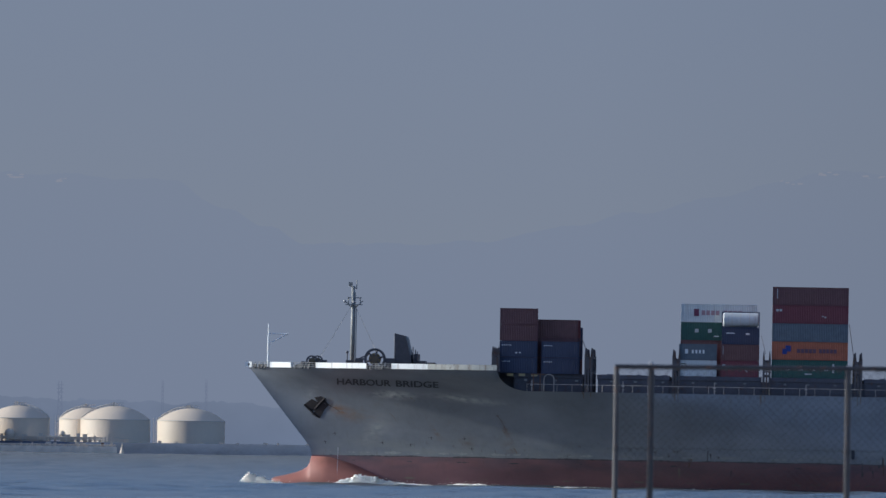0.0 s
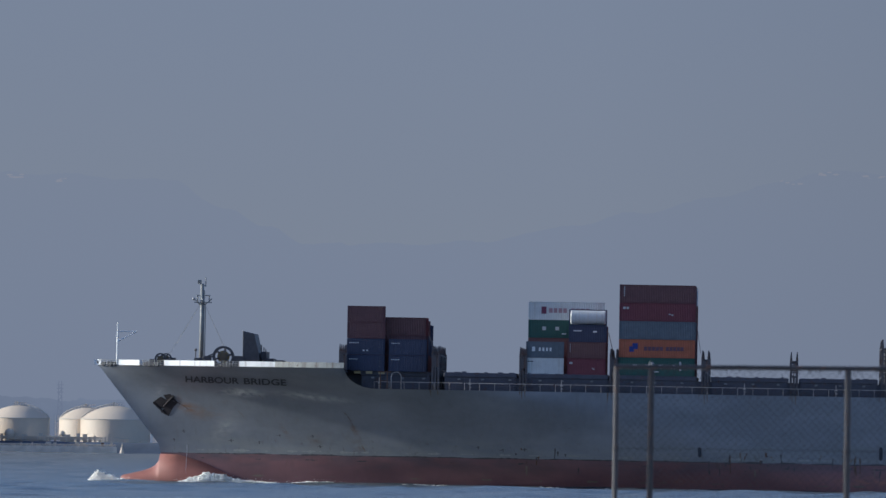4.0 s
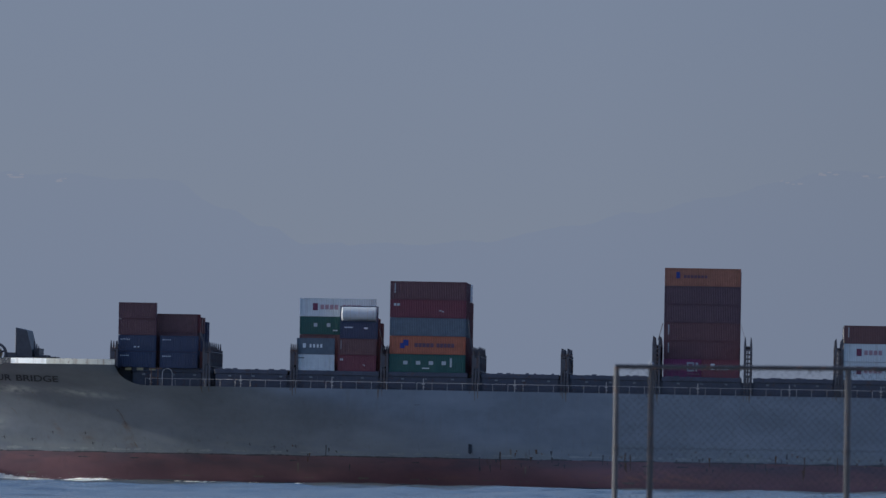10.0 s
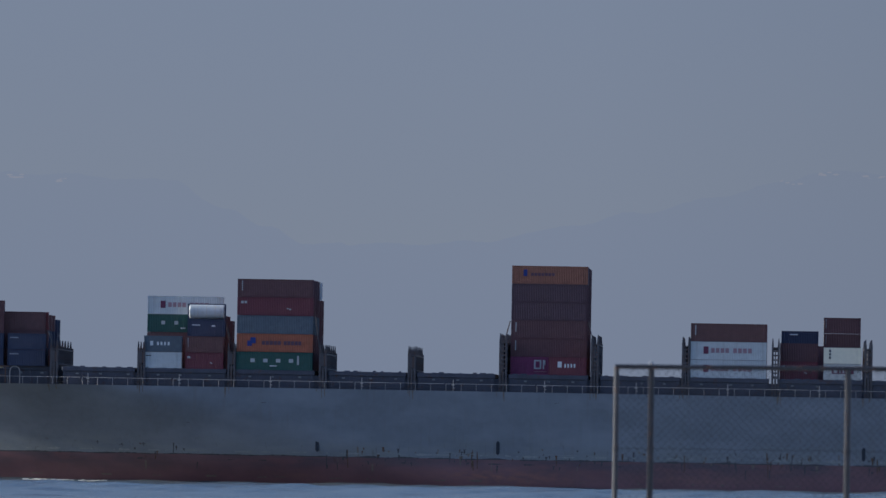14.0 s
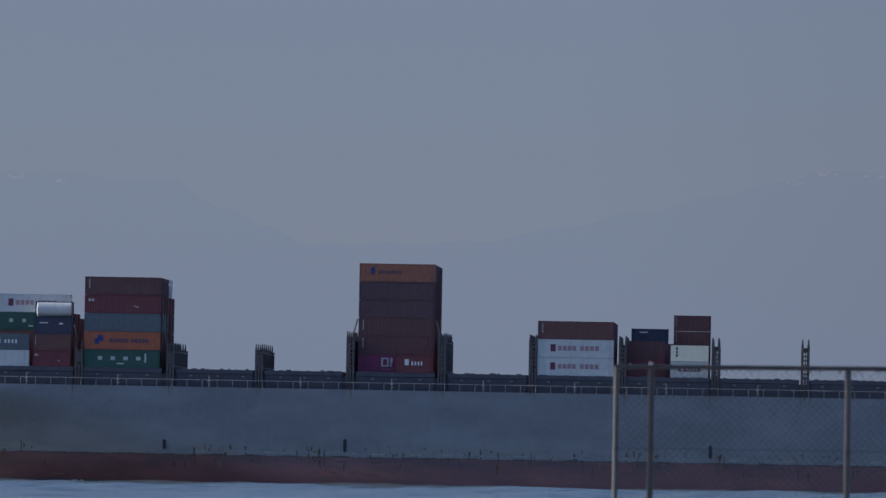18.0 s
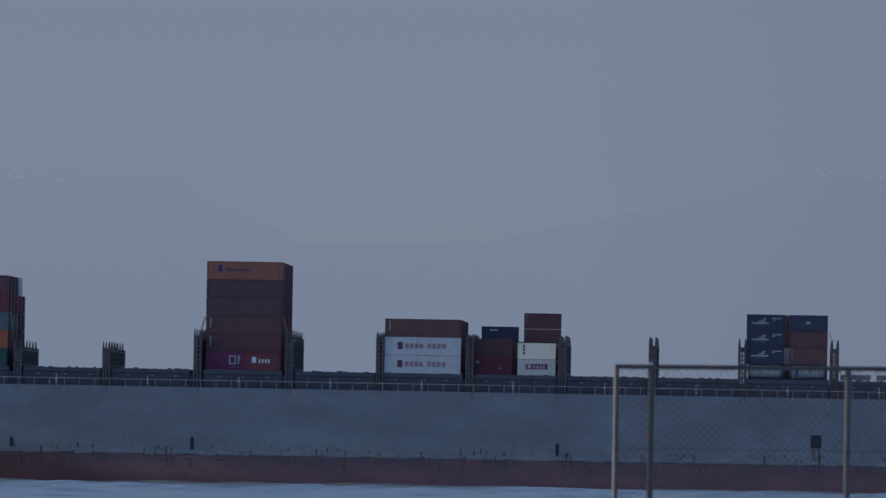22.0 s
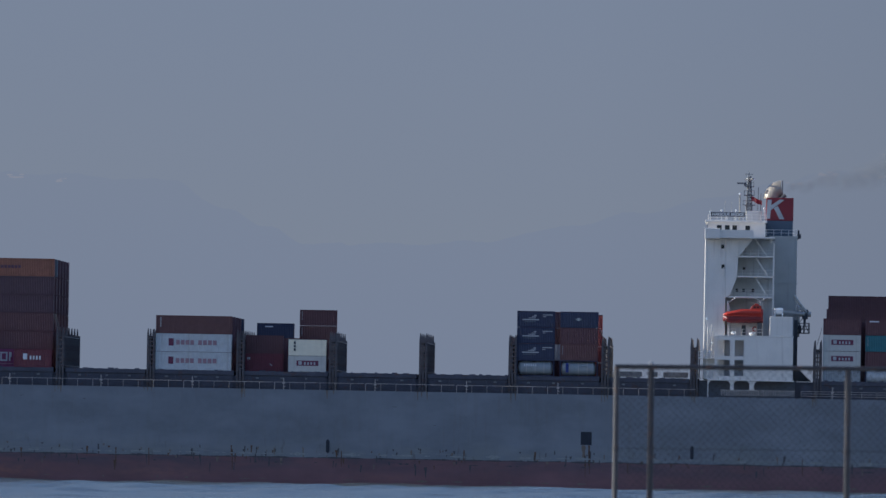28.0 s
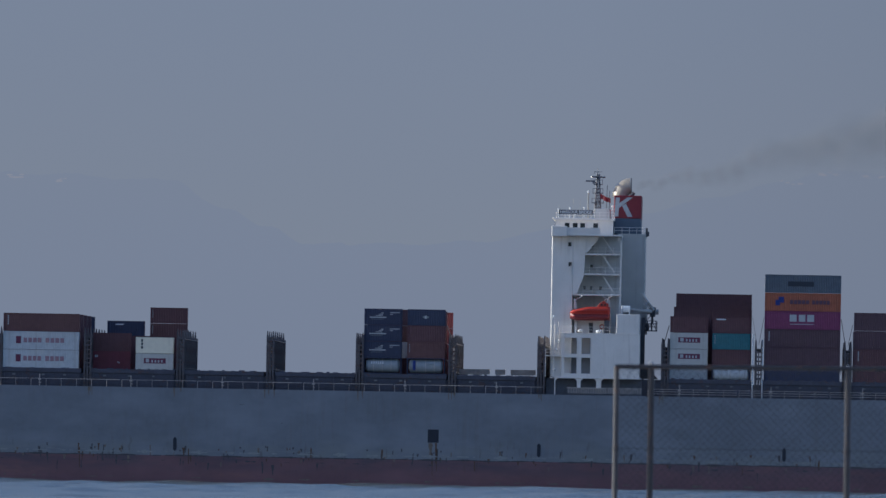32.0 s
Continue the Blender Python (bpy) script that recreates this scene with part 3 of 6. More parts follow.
    # scuffs, rust runs and stains that lie on the plating
    def smear(name, path, w0, w1, material, seed, proud=0.02):
        rng = random.Random(seed)
        bm = bmesh.new()
        rows = []
        for k, (s, z) in enumerate(path):
            w = (w0 + (w1 - w0) * k / max(1, len(path) - 1)) * rng.uniform(.6, 1.3)
            row = [(s + d * w + rng.uniform(-.2, .2) * w, z + rng.uniform(-.05, .05)) for d in (-1, 0, 1)]
            rows.append([(p, -half(p, q) - proud, q) for p, q in row])
        sheet(bm, rows)
        return part(name, bm, material, ship)

    def line(s0, z0, s1, z1, n=7, bow=0.0):
        return [(s0 + (s1 - s0) * k / n + bow * math.sin(k / n * math.pi), z0 + (z1 - z0) * k / n) for k in range(n + 1)]

    smear("rust_stain", line(13.4, 12.8, 15.6, 11.5, 9, .2), .16, .05, STAIN, 1)
    for k, (s0, z0, s1, z1, w) in enumerate([(23.8, 11.4, 24.8, 10.2, .06), (41.3, 11.4, 42.6, 9.4, .07), (42.2, 9.0, 43.0, 7.6, .05), (31.0, 9.0, 31.8, 8.0, .05), (27.0, 14.2, 28.0, 13.3, .05), (44.0, 6.2, 44.6, 5.0, .12)]):
        smear("rust_stain", line(s0, z0, s1, z1, 8, .15), w, w * .3, STAIN if k == 1 else RUST_WASH, 40 + k)
    for k, (s, z) in enumerate([(30.6, 7.55), (36.0, 7.5), (22.6, 6.6), (14.8, 8.0), (27.2, 6.4), (37.2, 5.9), (63, 6.2), (67, 5.8), (70.5, 6.0), (13.2, 6.6)]):
        smear("hull_scuff", line(s - .35, z, s + .35, z + .05, 4), .22, .12, DARK_SCUFF, 70 + k)
        smear("hull_scuff", line(s, z + .2, s + .08, z - .25, 3), .1, .06, DARK_SCUFF, 170 + k)
    rng = random.Random(21)
    clusters = [(74, 8, 5), (103, 6, 8), (109, 4, 5), (119, 7, 9), (122, 2, 6), (133, 10, 8), (142, 5, 5), (152, 8, 7), (164, 6, 6), (171, 5, 9), (176, 4, 8), (190, 6, 12), (200, 8, 8), (206, 4, 8), (224, 6, 10), (229, 2, 4), (240, 8, 7), (256, 6, 6), (270, 9, 9), (284, 8, 6)]
    for c, spread, count in clusters:
        for k in range(count + 5):
            s = c + rng.gauss(0, spread * .5)
            z = rng.uniform(4.5, 6.3) if rng.random() < .75 else rng.uniform(3.2, 4.6)
            drop = rng.choice([.25, .35, .5, .7, 1.1, 1.6])
            smear(rng.choice(["rust_stain", "hull_scuff"]), line(s, z, s + rng.uniform(-.1, .1), z - drop, 3), rng.uniform(.06, .22), rng.uniform(.02, .1), rng.choice([STAIN, DARK_SCUFF, RUST_WASH, DARK_SCUFF]), int(s * 100))
        smear("hull_scuff", line(c, rng.uniform(4.9, 5.6), c + spread, rng.uniform(4.8, 5.4), 6), .1, .1, PALE_SCUFF, c)
    for s in (103.6, 123.5, 124.4, 152.3, 157.6, 171.0, 188.5, 227.6, 228.3, 262.4):
        smear("rust_stain", line(s, 5.6, s + .05, rng.uniform(2.0, 3.2), 5), .09, .05, STAIN, int(s * 7))
    for k in range(9):
        s, z = rng.uniform(60, 285), rng.uniform(8.5, 14.2)
        smear("hull_scuff", line(s, z, s + rng.uniform(.3, 1.0), z + .05, 3), .08, .08, DARK_SCUFF, 300 + k)
    for s in (56.0, 69.9, 84.6, 99.3, 113.6, 128.2, 142.9, 157.5, 172.0, 186.8, 201.3, 215.6, 230.5, 244.6, 264.6):
        for k in range(3):
            q = s + rng.uniform(-.9, .9)
            smear("rust_stain", line(q, 15.33, q + .05, 15.33 - rng.uniform(.3, 1.6), 4), rng.uniform(.05, .14), .04, RUST_WASH, int(q * 31))
    smear("rust_stain", line(227.3, 7.2, 227.4, 5.2, 5), .3, .2, RUST_WASH, 400)
    smear("rust_stain", line(228.2, 7.2, 228.25, 4.0, 5), .16, .12, STAIN, 401)

    def ribbon(name, z, spread, cut, material, seed, label):
        """Broken line of dirt along the whole side, its width wandering with a noise."""
        bm = bmesh.new()
        s, last = 14.0, None
        while s < 330:
            w = spread * (noise.noise(Vector((s * .35, seed, 0))) + .6 * noise.noise(Vector((s * 1.7, seed, 2))) - cut)
            zc = z + .12 * noise.noise(Vector((s * .2, seed, 5)))
            pair = None
            if w > 0.01:
                pair = [bm.verts.new((s, -half(s, q) - .022, q)) for q in (zc - w, zc + w)]
                if last:
                    bm.faces.new((last[0], pair[0], pair[1], last[1]))
            last = pair
            s += .3
        tagged(part(name, bm, material, ship, label), kind="stuff")

    ribbon("waterline_grime", 4.5, .16, -.45, DARK_SCUFF, 3, "dark broken dirt line along the paint edge")
    ribbon("faded_strip", 5.05, .35, -.1, PALE_SCUFF, 8, "pale faded strip over the paint edge")
    ribbon("waterline_grime", 3.7, .22, .15, DARK_SCUFF, 13, "dark broken dirt line along the paint edge")
    ribbon("waterline_grime", 1.0, .3, .1, RUST_WASH, 17, "brown dirt line above the water")
    # draught ruler at the bow
    bm = bmesh.new()
    for k in range(23):
        z = 0.8 + k * 0.22
        s = 15.3
        y = max(half(s, z), 3.36 * math.sqrt(max(0, 1 - ((z + .27) / 4.2) ** 2)) + .02)
        box(bm, s, s + 0.12, -y - 0.03, -y + 0.02, z, z + 0.12)
    part("draught_marks", bm, INKS["white"], ship, "pale draught scale")

    # hatch coamings, covers, side pedestals
    bays = [(44.1, 55.2), (57.6, 69.0), (70.4, 83.7), (85.3, 97.9), (100.4, 112.6), (114.6, 126.9), (129.3, 141.8), (144.0, 156.6), (158.2, 170.8), (172.5, 185.9), (187.6, 200.2), (202.2, 214.8), (216.2, 229.5), (231.4, 243.9), (265.2, 278.6), (280.4, 292.9), (294.7, 307.2), (309.0, 321.0)]
    PEDESTAL = mesh_of("side_pedestal", boxes((-.07, .07, -.1, .1, 0, 2.2)), DECK_DARK)
    RUNG = mesh_of("end_rung", boxes((0.05, 1.25, -0.02, 0.1, 0, 0.25)), LASH)
    for s0, s1 in bays:
        w = min(21.4, half(s0, 15.3) - 0.3)
        c = part("hatch_coaming", boxes((s0, s1, -w + .2, w - .2, 15.3, 17.5)), DECK_DARK, ship, "dark steel hatch coaming")
        part("hatch_cover", boxes((s0 - 0.15, s1 + 0.15, -w, w, 17.5, 18.2)), DECK_DARK, ship, "dark hatch cover", bevel=0.05)
        rng = random.Random(int(s0))
        bm = bmesh.new()
        s = s0 + 0.5
        while s < s1:
            h = rng.uniform(0.05, 0.3)
            box(bm, s, s + rng.uniform(0.2, 1.1), -w + 0.05, -w + 0.5, 18.2, 18.2 + h * 0.6)
            s += rng.uniform(0.9, 2.2)
        part("cover_fittings", bm, DECK_DARK, ship)
        for k in range(5):
            p = part("side_pedestal", PEDESTAL, None, ship)
            s = s0 + 0.4 + k * (s1 - s0 - 0.8) / 4
            p.location = (s, max(-22.05, 0.9 - half(s, 15.3)), 15.3)
        for k in range(3):
            s = s0 + 2 + k * 4.1 + rng.uniform(-0.4, 0.4)
            part("cover_label", boxes((s, s + 0.45, -21.55, -21.4 - 0.02, 17.0, 17.25)), INKS["faint"], ship)
    for s in (43.0, 44.9, 46.9):
        part("lashing_bin", boxes((s, s + 1.0, -21.0, -20.4, 17.75, 18.15)), YELLOW, ship, "faded yellow lashing bin")
    bm = boxes((47.2, 47.35, -22.3, -22.15, 15.35, 18.1), (48.3, 48.45, -22.3, -22.15, 15.35, 18.1), (46.9, 49.0, -22.35, -22.1, 18.0, 18.15), (47.2, 48.4, -22.3, -22.2, 16.6, 16.7))
    part("access_frame", bm, RUSTY, ship, "rust-brown ladder frame")
    # longitudinal beam between hatches
    part("side_coaming", boxes((58, 245, -21.0, -20.6, 15.3, 17.45), (262, 322, -21.0, -20.6, 15.3, 17.45)), DECK_DARK, ship)

    # rails along the deck edge
    post = mesh_of("stanchion", rods(0.03, ((0, 0, 0), (0, 0, 1.15)), seg=6), RAIL)
    def rail_y(p):
        return max(-22.72, .18 - half(p, 15.3))

    s = 46.2
    while s < 245:
        e = min(s + 14.6, 245.5)
        cuts = [s + (e - 0.3 - s) * k / 6 for k in range(7)]
        bm = bmesh.new()
        sheet(bm, [[(a, rail_y(a) + .04 * math.cos(k * math.tau / 6), 16.5 + .04 * math.sin(k * math.tau / 6)) for k in range(7)] for a in cuts])
        r = part("deck_rail", bm, RAIL, ship)
        for h in (15.75, 16.12):
            bm = bmesh.new()
            sheet(bm, [[(a, rail_y(a) + .025 * math.cos(k * math.tau / 6), h + .025 * math.sin(k * math.tau / 6)) for k in range(7)] for a in cuts])
            part("mid_rail", bm, BLACK, r)
        x = s
        while x < e:
            p = part("stanchion", post, None, r)
            p.location = (x, rail_y(x), 15.35)
            x += 2.43
        s = e
    s = 262.0
    while s < 320:
        e = s + 14.6
        for h in (0.4, 0.78, 1.15):
            r = part("deck_rail", rods(0.04, ((s, -22.72, 15.35 + h), (e - 0.3, -22.72, 15.35 + h)), seg=6), RAIL, ship)
        for k in range(6):
            p = part("stanchion", post, None, r)
            p.location = (s + k * 2.43, -22.72, 15.35)
        s = e
    bm = bmesh.new()
    for k in range(13):
        a0, a1 = math.pi * k / 13, math.pi * (k + 1) / 13
        rod(bm, (49.75 - .8 * math.cos(a0), rail_y(50) + .1, 17.3 + .8 * math.sin(a0)), (49.75 - .8 * math.cos(a1), rail_y(50) + .1, 17.3 + .8 * math.sin(a1)), 0.06, seg=6)
    for x in (48.95, 50.55):
        rod(bm, (x, rail_y(50) + .1, 15.35), (x, rail_y(50) + .1, 17.3), 0.06, seg=6)
    part("arched_rail", bm, RAIL, ship, "pale arched handrail")
    for k in range(18):
        s = 47.0 + 14.67 * k
        if 246 < s < 262:
            continue
        y = rail_y(s) + .12
        part("vent_post", boxes((s - .06, s + .06, y, y + .15, 15.3, 17.2), (s - .22, s + .22, y - .02, y + .2, 16.25, 16.5), (s - .1, s + .25, y - .02, y + .2, 15.75, 15.9)), RAIL, ship, "pale deck vent and lamp post")
    # lashing bridges
    low, tall = 22.1, 24.4
    for s, top in [(40.5, low), (55.4, low), (69.5, low), (84.0, low), (98.7, low), (112.95, low), (127.6, tall), (142.3, tall), (156.9, tall), (171.3, tall), (186.2, tall), (200.65, tall), (215.0, tall), (229.9, tall), (244.15, tall), (264.0, tall), (279.0, tall), (293.3, tall), (308, tall)]:
        width = 1.3
        z0 = 18.3 if s < 41 else 15.3
        w = 21.6 if s > 60 else 20.6
        br = part("lashing_bridge", boxes((s, s + width, -w, w, top - 1.25, top - 1.1), (s, s + width, -w, w, 18.5, 18.65), (s + .5, s + .8, -w, w, z0, 18.5), (s + .55, s + .7, -w + .1, w - .1, 18.6, top - 1.2)), LASH, ship, "dark rust-stained lashing bridge")
        up = bmesh.new()
        box(up, -0.16, 0.16, -0.18, 0.18, z0, top - 0.75)
        prism(up, [(-.15, top - .75), (.15, top - .75), (.05, top + .35), (-.05, top + .35)], -.4, .4)
        me = mesh_of("upright", up, LASH)
        short = bmesh.new()
        box(short, -0.16, 0.16, -0.18, 0.18, z0, top - 0.75)
        me_short = mesh_of("upright", short, LASH)
        for k in range(18):
            y = -w + 0.2 + k * (2 * w - 0.4) / 17
            for x in (s + 0.17, s + width - 0.17):
                p = part("upright", me if k % 3 == 0 else me_short, None, br)
                p.location = (x, y, 0)
        for k in range(6):
            p = part("end_rung", RUNG, None, br)
            p.location = (s, -w, 19.0 + k * (top - 20.5) / 5.5)
    # slim white guide posts between the bays behind the house
    for s, top in ((278.7, 25.6), (280.25, 24.8)):
        part("guide_post", rods(0.11, ((s, -21.5, 15.3), (s, -21.5, top)), seg=8), BULWARK_WHITE, ship, "slim white guide post")
    # pale stacking racks on the bare hatch ahead of the house
    for s0, s1 in ((231.5, 236.4), (237.3, 238.9), (239.8, 243.8)):
        bm = bmesh.new()
        k = s0
        while k < s1 - 0.5:
            prism(bm, [(k, 18.5), (k + .25, 18.22), (k + .5, 18.5)], -15.4, -14.8)
            k += 0.55
        box(bm, s0, s1, -15.5, -13.0, 18.45, 19.25)
        part("stacking_rack", bm, RACK, ship, "rusty grey stacking rack")
    return ship, half


def build_forecastle(ship):
    bm = rods(0.15, ((3.7, 0, 18.3), (3.7, 0, 23.8)))
    rod(bm, (3.7, 0, 23.8), (3.7, 0, 25.6), 0.08)
    jack = part("bow_mast", bm, BULWARK_WHITE, ship, "thin white bow mast")
    part("boom", rods(0.085, ((3.75, 0, 22.4), (6.85, 0, 24.0)), ((3.75, 0, 24.0), (6.85, 0, 24.05))), BULWARK_WHITE, jack)
    fm = part("foremast", rods(0.29, ((17.7, 0, 18.3), (17.75, 0, 32.0))), MAST_GREY, ship, "tall grey foremast with a crosstree", smooth=True)
    fm.location = (-0.4, 0, 0)
    bm = rods(0.07, ((18.08, 0, 18.3), (18.08, 0, 31.0)), ((18.3, .25, 18.3), (18.3, .25, 28.5)))
    for k in range(34):
        rod(bm, (17.9, 0, 18.6 + k * .36), (18.3, 0.1, 18.6 + k * .36), 0.035, seg=5)
    part("mast_ladder", bm, MAST_GREY, fm)
    bm = boxes((16.5, 19.3, -0.7, 0.7, 28.9, 29.05))
    for a, b in (((16.4, 0, 29.6), (17.6, 0, 28.4)), ((19.35, 0, 29.6), (18.0, 0, 28.4)), ((17.0, 0, 29.05), (17.0, 0, 30.2)), ((18.9, 0, 29.05), (18.9, 0, 30.2)), ((16.8, 0, 30.1), (19.1, 0, 30.1))):
        rod(bm, a, b, 0.09, seg=6)
    part("crosstree", bm, MAST_GREY, fm)
    for c, r in (((16.4, -.2, 29.5), .25), ((17.9, -.5, 29.4), .22)):
        bm = bmesh.new()
        ball(bm, c, r)
        part("mast_lamp", bm, CAP, fm, smooth=True)
    bm = rods(0.08, ((18.3, 0, 31.5), (18.3, 0, 33.0)), ((17.1, 0, 32.1), (18.3, 0, 31.6)), ((17.1, 0, 32.0), (17.1, 0, 32.5)))
    box(bm, 17.0, 17.6, -.3, .3, 32.1, 32.6)
    part("masthead_light", bm, MAST_GREY, fm)
    part("stay", rods(0.018, ((17.4, 0, 28.6), (11.5, -3, 18.6)), ((18.2, 0, 28.6), (23.0, -3, 18.6)), ((17.4, 0, 28.6), (11.5, 3, 18.6)), ((18.2, 0, 28.6), (23.0, 3, 18.6)), seg=5), MAST_GREY, fm)

    def winch(s, y, r, w, z, nm, lab):
        wi = part(nm, boxes((s - 1.6 * r, s + 1.6 * r, y - w, y + w, 18.3, z - r * .6)), BLACK, ship, lab)
        bm = bmesh.new()
        rod(bm, (s, y - w * .9, z), (s, y + w * .9, z), r * .56, seg=20)
        part("drum", bm, ROPE, wi, "rope-wound drum", smooth=False)
        for yy in (y - w, y + w):
            bm = bmesh.new()
            ring = [[(s + q * math.cos(a), yy + d, z + q * math.sin(a)) for a in [k * math.tau / 28 for k in range(29)]] for q, d in ((r, -.08), (r, .08), (r * .78, .08), (r * .78, -.08), (r, -.08))]
            sheet(bm, ring)
            wheel = part("flange", bm, BLACK, wi, "dark wheel rim")
            for k in range(6):
                a = k * math.tau / 6 + .3
                bm = bmesh.new()
                rod(bm, (s + .3 * r * math.cos(a), yy, z + .3 * r * math.sin(a)), (s + .85 * r * math.cos(a), yy, z + .85 * r * math.sin(a)), .07 * r + .03, seg=6)
                part("spoke", bm, BLACK, wheel)
            bm = bmesh.new()
            rod(bm, (s, yy - .14, z), (s, yy + .14, z), r * .36, seg=16)
            part("hub", bm, BRASS, wi)
        bm = boxes((s + r, s + 1.9 * r, y - w, y + w * .4, 18.3, z + r * .1), (s - 1.9 * r, s - r * 1.1, y - w * .6, y + w * .4, 18.3, z - r * .05))
        part("gearbox", bm, BLACK, wi, bevel=0.06)
        return wi

    winch(11.0, -4.0, 0.95, 1.1, 19.65, "windlass", "low dark mooring winch")
    winch(11.9, -3.2, 0.8, 0.9, 19.8, "windlass", "low dark mooring winch")
    winch(21.3, -7.0, 1.75, 0.8, 20.15, "mooring_winch", "large dark mooring winch wheel")
    bm = boxes((18.2, 20.0, -7.5, -6.5, 20.0, 20.25), (16.6, 18.4, -7.4, -6.6, 18.3, 19.9))
    rod(bm, (16.8, -7, 19.8), (16.8, -7, 21.3), 0.1)
    ball(bm, (16.8, -7, 21.2), 0.25)
    rod(bm, (17.5, -7, 19.6), (20.3, -7, 20.9), 0.12)
    part("winch_control", bm, BLACK, ship, "dark winch control stand")
    bm = bmesh.new()
    prism(bm, [(24.4, 18.3), (24.4, 24.4), (26.25, 23.95), (27.0, 20.9), (27.4, 18.3)], -7.5, 7.5)
    part("breakwater", bm, BLACK, ship, "dark slanted breakwater plate", bevel=0.04)
    bm = boxes((27.5, 28.2, -6, 6, 18.3, 21.1), (28.2, 29.4, -6.4, 5, 18.3, 20.0), (29.8, 30.9, -6.4, 5, 18.3, 19.75))
    for s in (27.4, 27.8, 28.1):
        rod(bm, (s, -6, 20), (s, -6, 22.2 - (s - 27.4)), 0.08)
    part("deck_locker", bm, BLACK, ship)


def build_house(ship):
    """White accommodation tower, bridge, funnel, boats and crane."""
    tower = part("house_front", boxes((246.2, 249.6, -20.6, 20.6, 18.2, 40.9)), WHITE, ship, "white painted front of the accommodation tower", bevel=0.08)
    core = part("house_core", boxes((249.6, 257.3, -14.5, 14.5, 15.3, 41.0)), HOUSE_SHADED, ship, "white accommodation block")
    bm = bmesh.new()
    prism(bm, [(249.6, 41.2), (251.7, 41.2), (251.4, 34.6), (250.2, 31.4), (249.6, 31.4)], -20.6, -19.9)
    prism(bm, [(251.7, 41.2), (254.2, 41.2), (251.65, 38.0)], -20.5, -20.2)
    part("wing_bracket", bm, WHITE, tower)
    bm = bmesh.new()
    prism(bm, [(249.6, 41.2), (251.7, 41.2), (251.4, 34.6), (250.2, 31.4), (249.6, 31.4)], 19.9, 20.6)
    part("wing_bracket", bm, WHITE, tower)
    part("bridge_deck", boxes((246.2, 257.4, -22.6, 22.6, 40.9, 41.15)), WHITE, ship)
    for y0, y1 in ((-22.8, -19.6), (19.6, 22.8)):
        part("bridge_wing", boxes((246.15, 248.6, y0, y1, 40.75, 42.4)), WHITE, ship, "enclosed white bridge wing", bevel=0.06)
        part("wing_bulwark", boxes((248.6, 254.0, (-22.6 if y0 < 0 else 22.5), (-22.5 if y0 < 0 else 22.6), 41.15, 42.2)), WHITE, ship)
    wh = part("wheelhouse", boxes((246.5, 255.8, -10.5, 10.5, 41.15, 43.6)), WHITE, ship, "white wheelhouse with dark windows")
    part("wheelhouse_roof", boxes((246.1, 256.1, -11.0, 11.0, 43.6, 43.95)), WHITE, wh, bevel=0.05)
    for s in (248.0, 249.3, 250.5, 252.6):
        part("window", boxes((s, s + 0.75, -10.54, -10.4, 42.25, 43.15)), GLASS, wh)
    for k in range(15):
        y = -10 + k * 1.4
        part("window", boxes((246.44, 246.6, y, y + 1.0, 42.25, 43.2)), GLASS, wh)
    part("compass_deck_rail", rods(0.04, *[((246.6, -10.6, z), (256, -10.6, z)) for z in (44.4, 44.9)], *[((s, -10.6, 43.9), (s, -10.6, 44.9)) for s in (246.6, 248, 249.4, 250.8, 252.2, 253.6, 255, 256)], seg=6), WHITE, wh)
    board = part("name_board", boxes((247.0, 252.5, -10.9, -10.8, 44.55, 45.25)), BLACK, ship, "dark board with the ship's name in white")
    me = words("HARBOUR BRIDGE", 0.66, INKS["white"], "board_lettering")
    hi = max(v.co.x for v in me.vertices)
    for v in me.vertices:
        v.co = (247.2 + v.co.x / hi * 5.1, -10.93 + v.co.y, 44.68 + v.co.z)
    part("board_lettering", me, None, board)
    part("upper_house", boxes((252.7, 255.2, -6.5, 4.5, 43.9, 45.6)), HOUSE_SHADED, ship, bevel=0.04)
    # radar mast
    legs = [(252.6, -.7), (253.6, -.7), (252.6, .7), (253.6, .7)]
    bm = rods(0.12, *[((x, y, 45.2), (253.1 + (x - 253.1) * .35, y * .35, 51.4)) for x, y in legs], seg=6)
    for k in range(12):
        f = k / 12
        z = 45.4 + 6 * f
        w = 1 - .65 * f
        c = [(253.1 + dx * w * .5, dy * w * .7, z) for dx, dy in ((-1, -1), (1, -1), (1, 1), (-1, 1))]
        for i in range(4):
            rod(bm, c[i], c[(i + 1) % 4], 0.07, seg=5)
            rod(bm, c[i], (253.1 + ((-1, 1, 1, -1)[(i + 1) % 4]) * w * .5, ((-1, -1, 1, 1)[(i + 1) % 4]) * w * .7, z + .5), 0.035, seg=5)
    rm = part("radar_mast", bm, RADAR_GREY, ship, "grey lattice radar mast")
    for z, w in ((46.6, 1.0), (48.2, .85), (49.6, .75)):
        part("mast_platform", boxes((253.1 - w, 253.1 + w, -w, w, z, z + .12), (253.1 - w, 253.1 - w + .08, -w, -w + .08, z, z + .8), (253.1 + w - .08, 253.1 + w, -w, -w + .08, z, z + .8), (253.1 - w, 253.1 + w, -w, -w + .06, z + .75, z + .82)), RADAR_GREY, rm)
    bar = part("radar_scanner", boxes((-1.75, 1.75, -.16, .0, -.14, .14)), BULWARK_WHITE, rm, "turning white radar scanner bar")
    bar.location = (253.1, 0, 50.87)
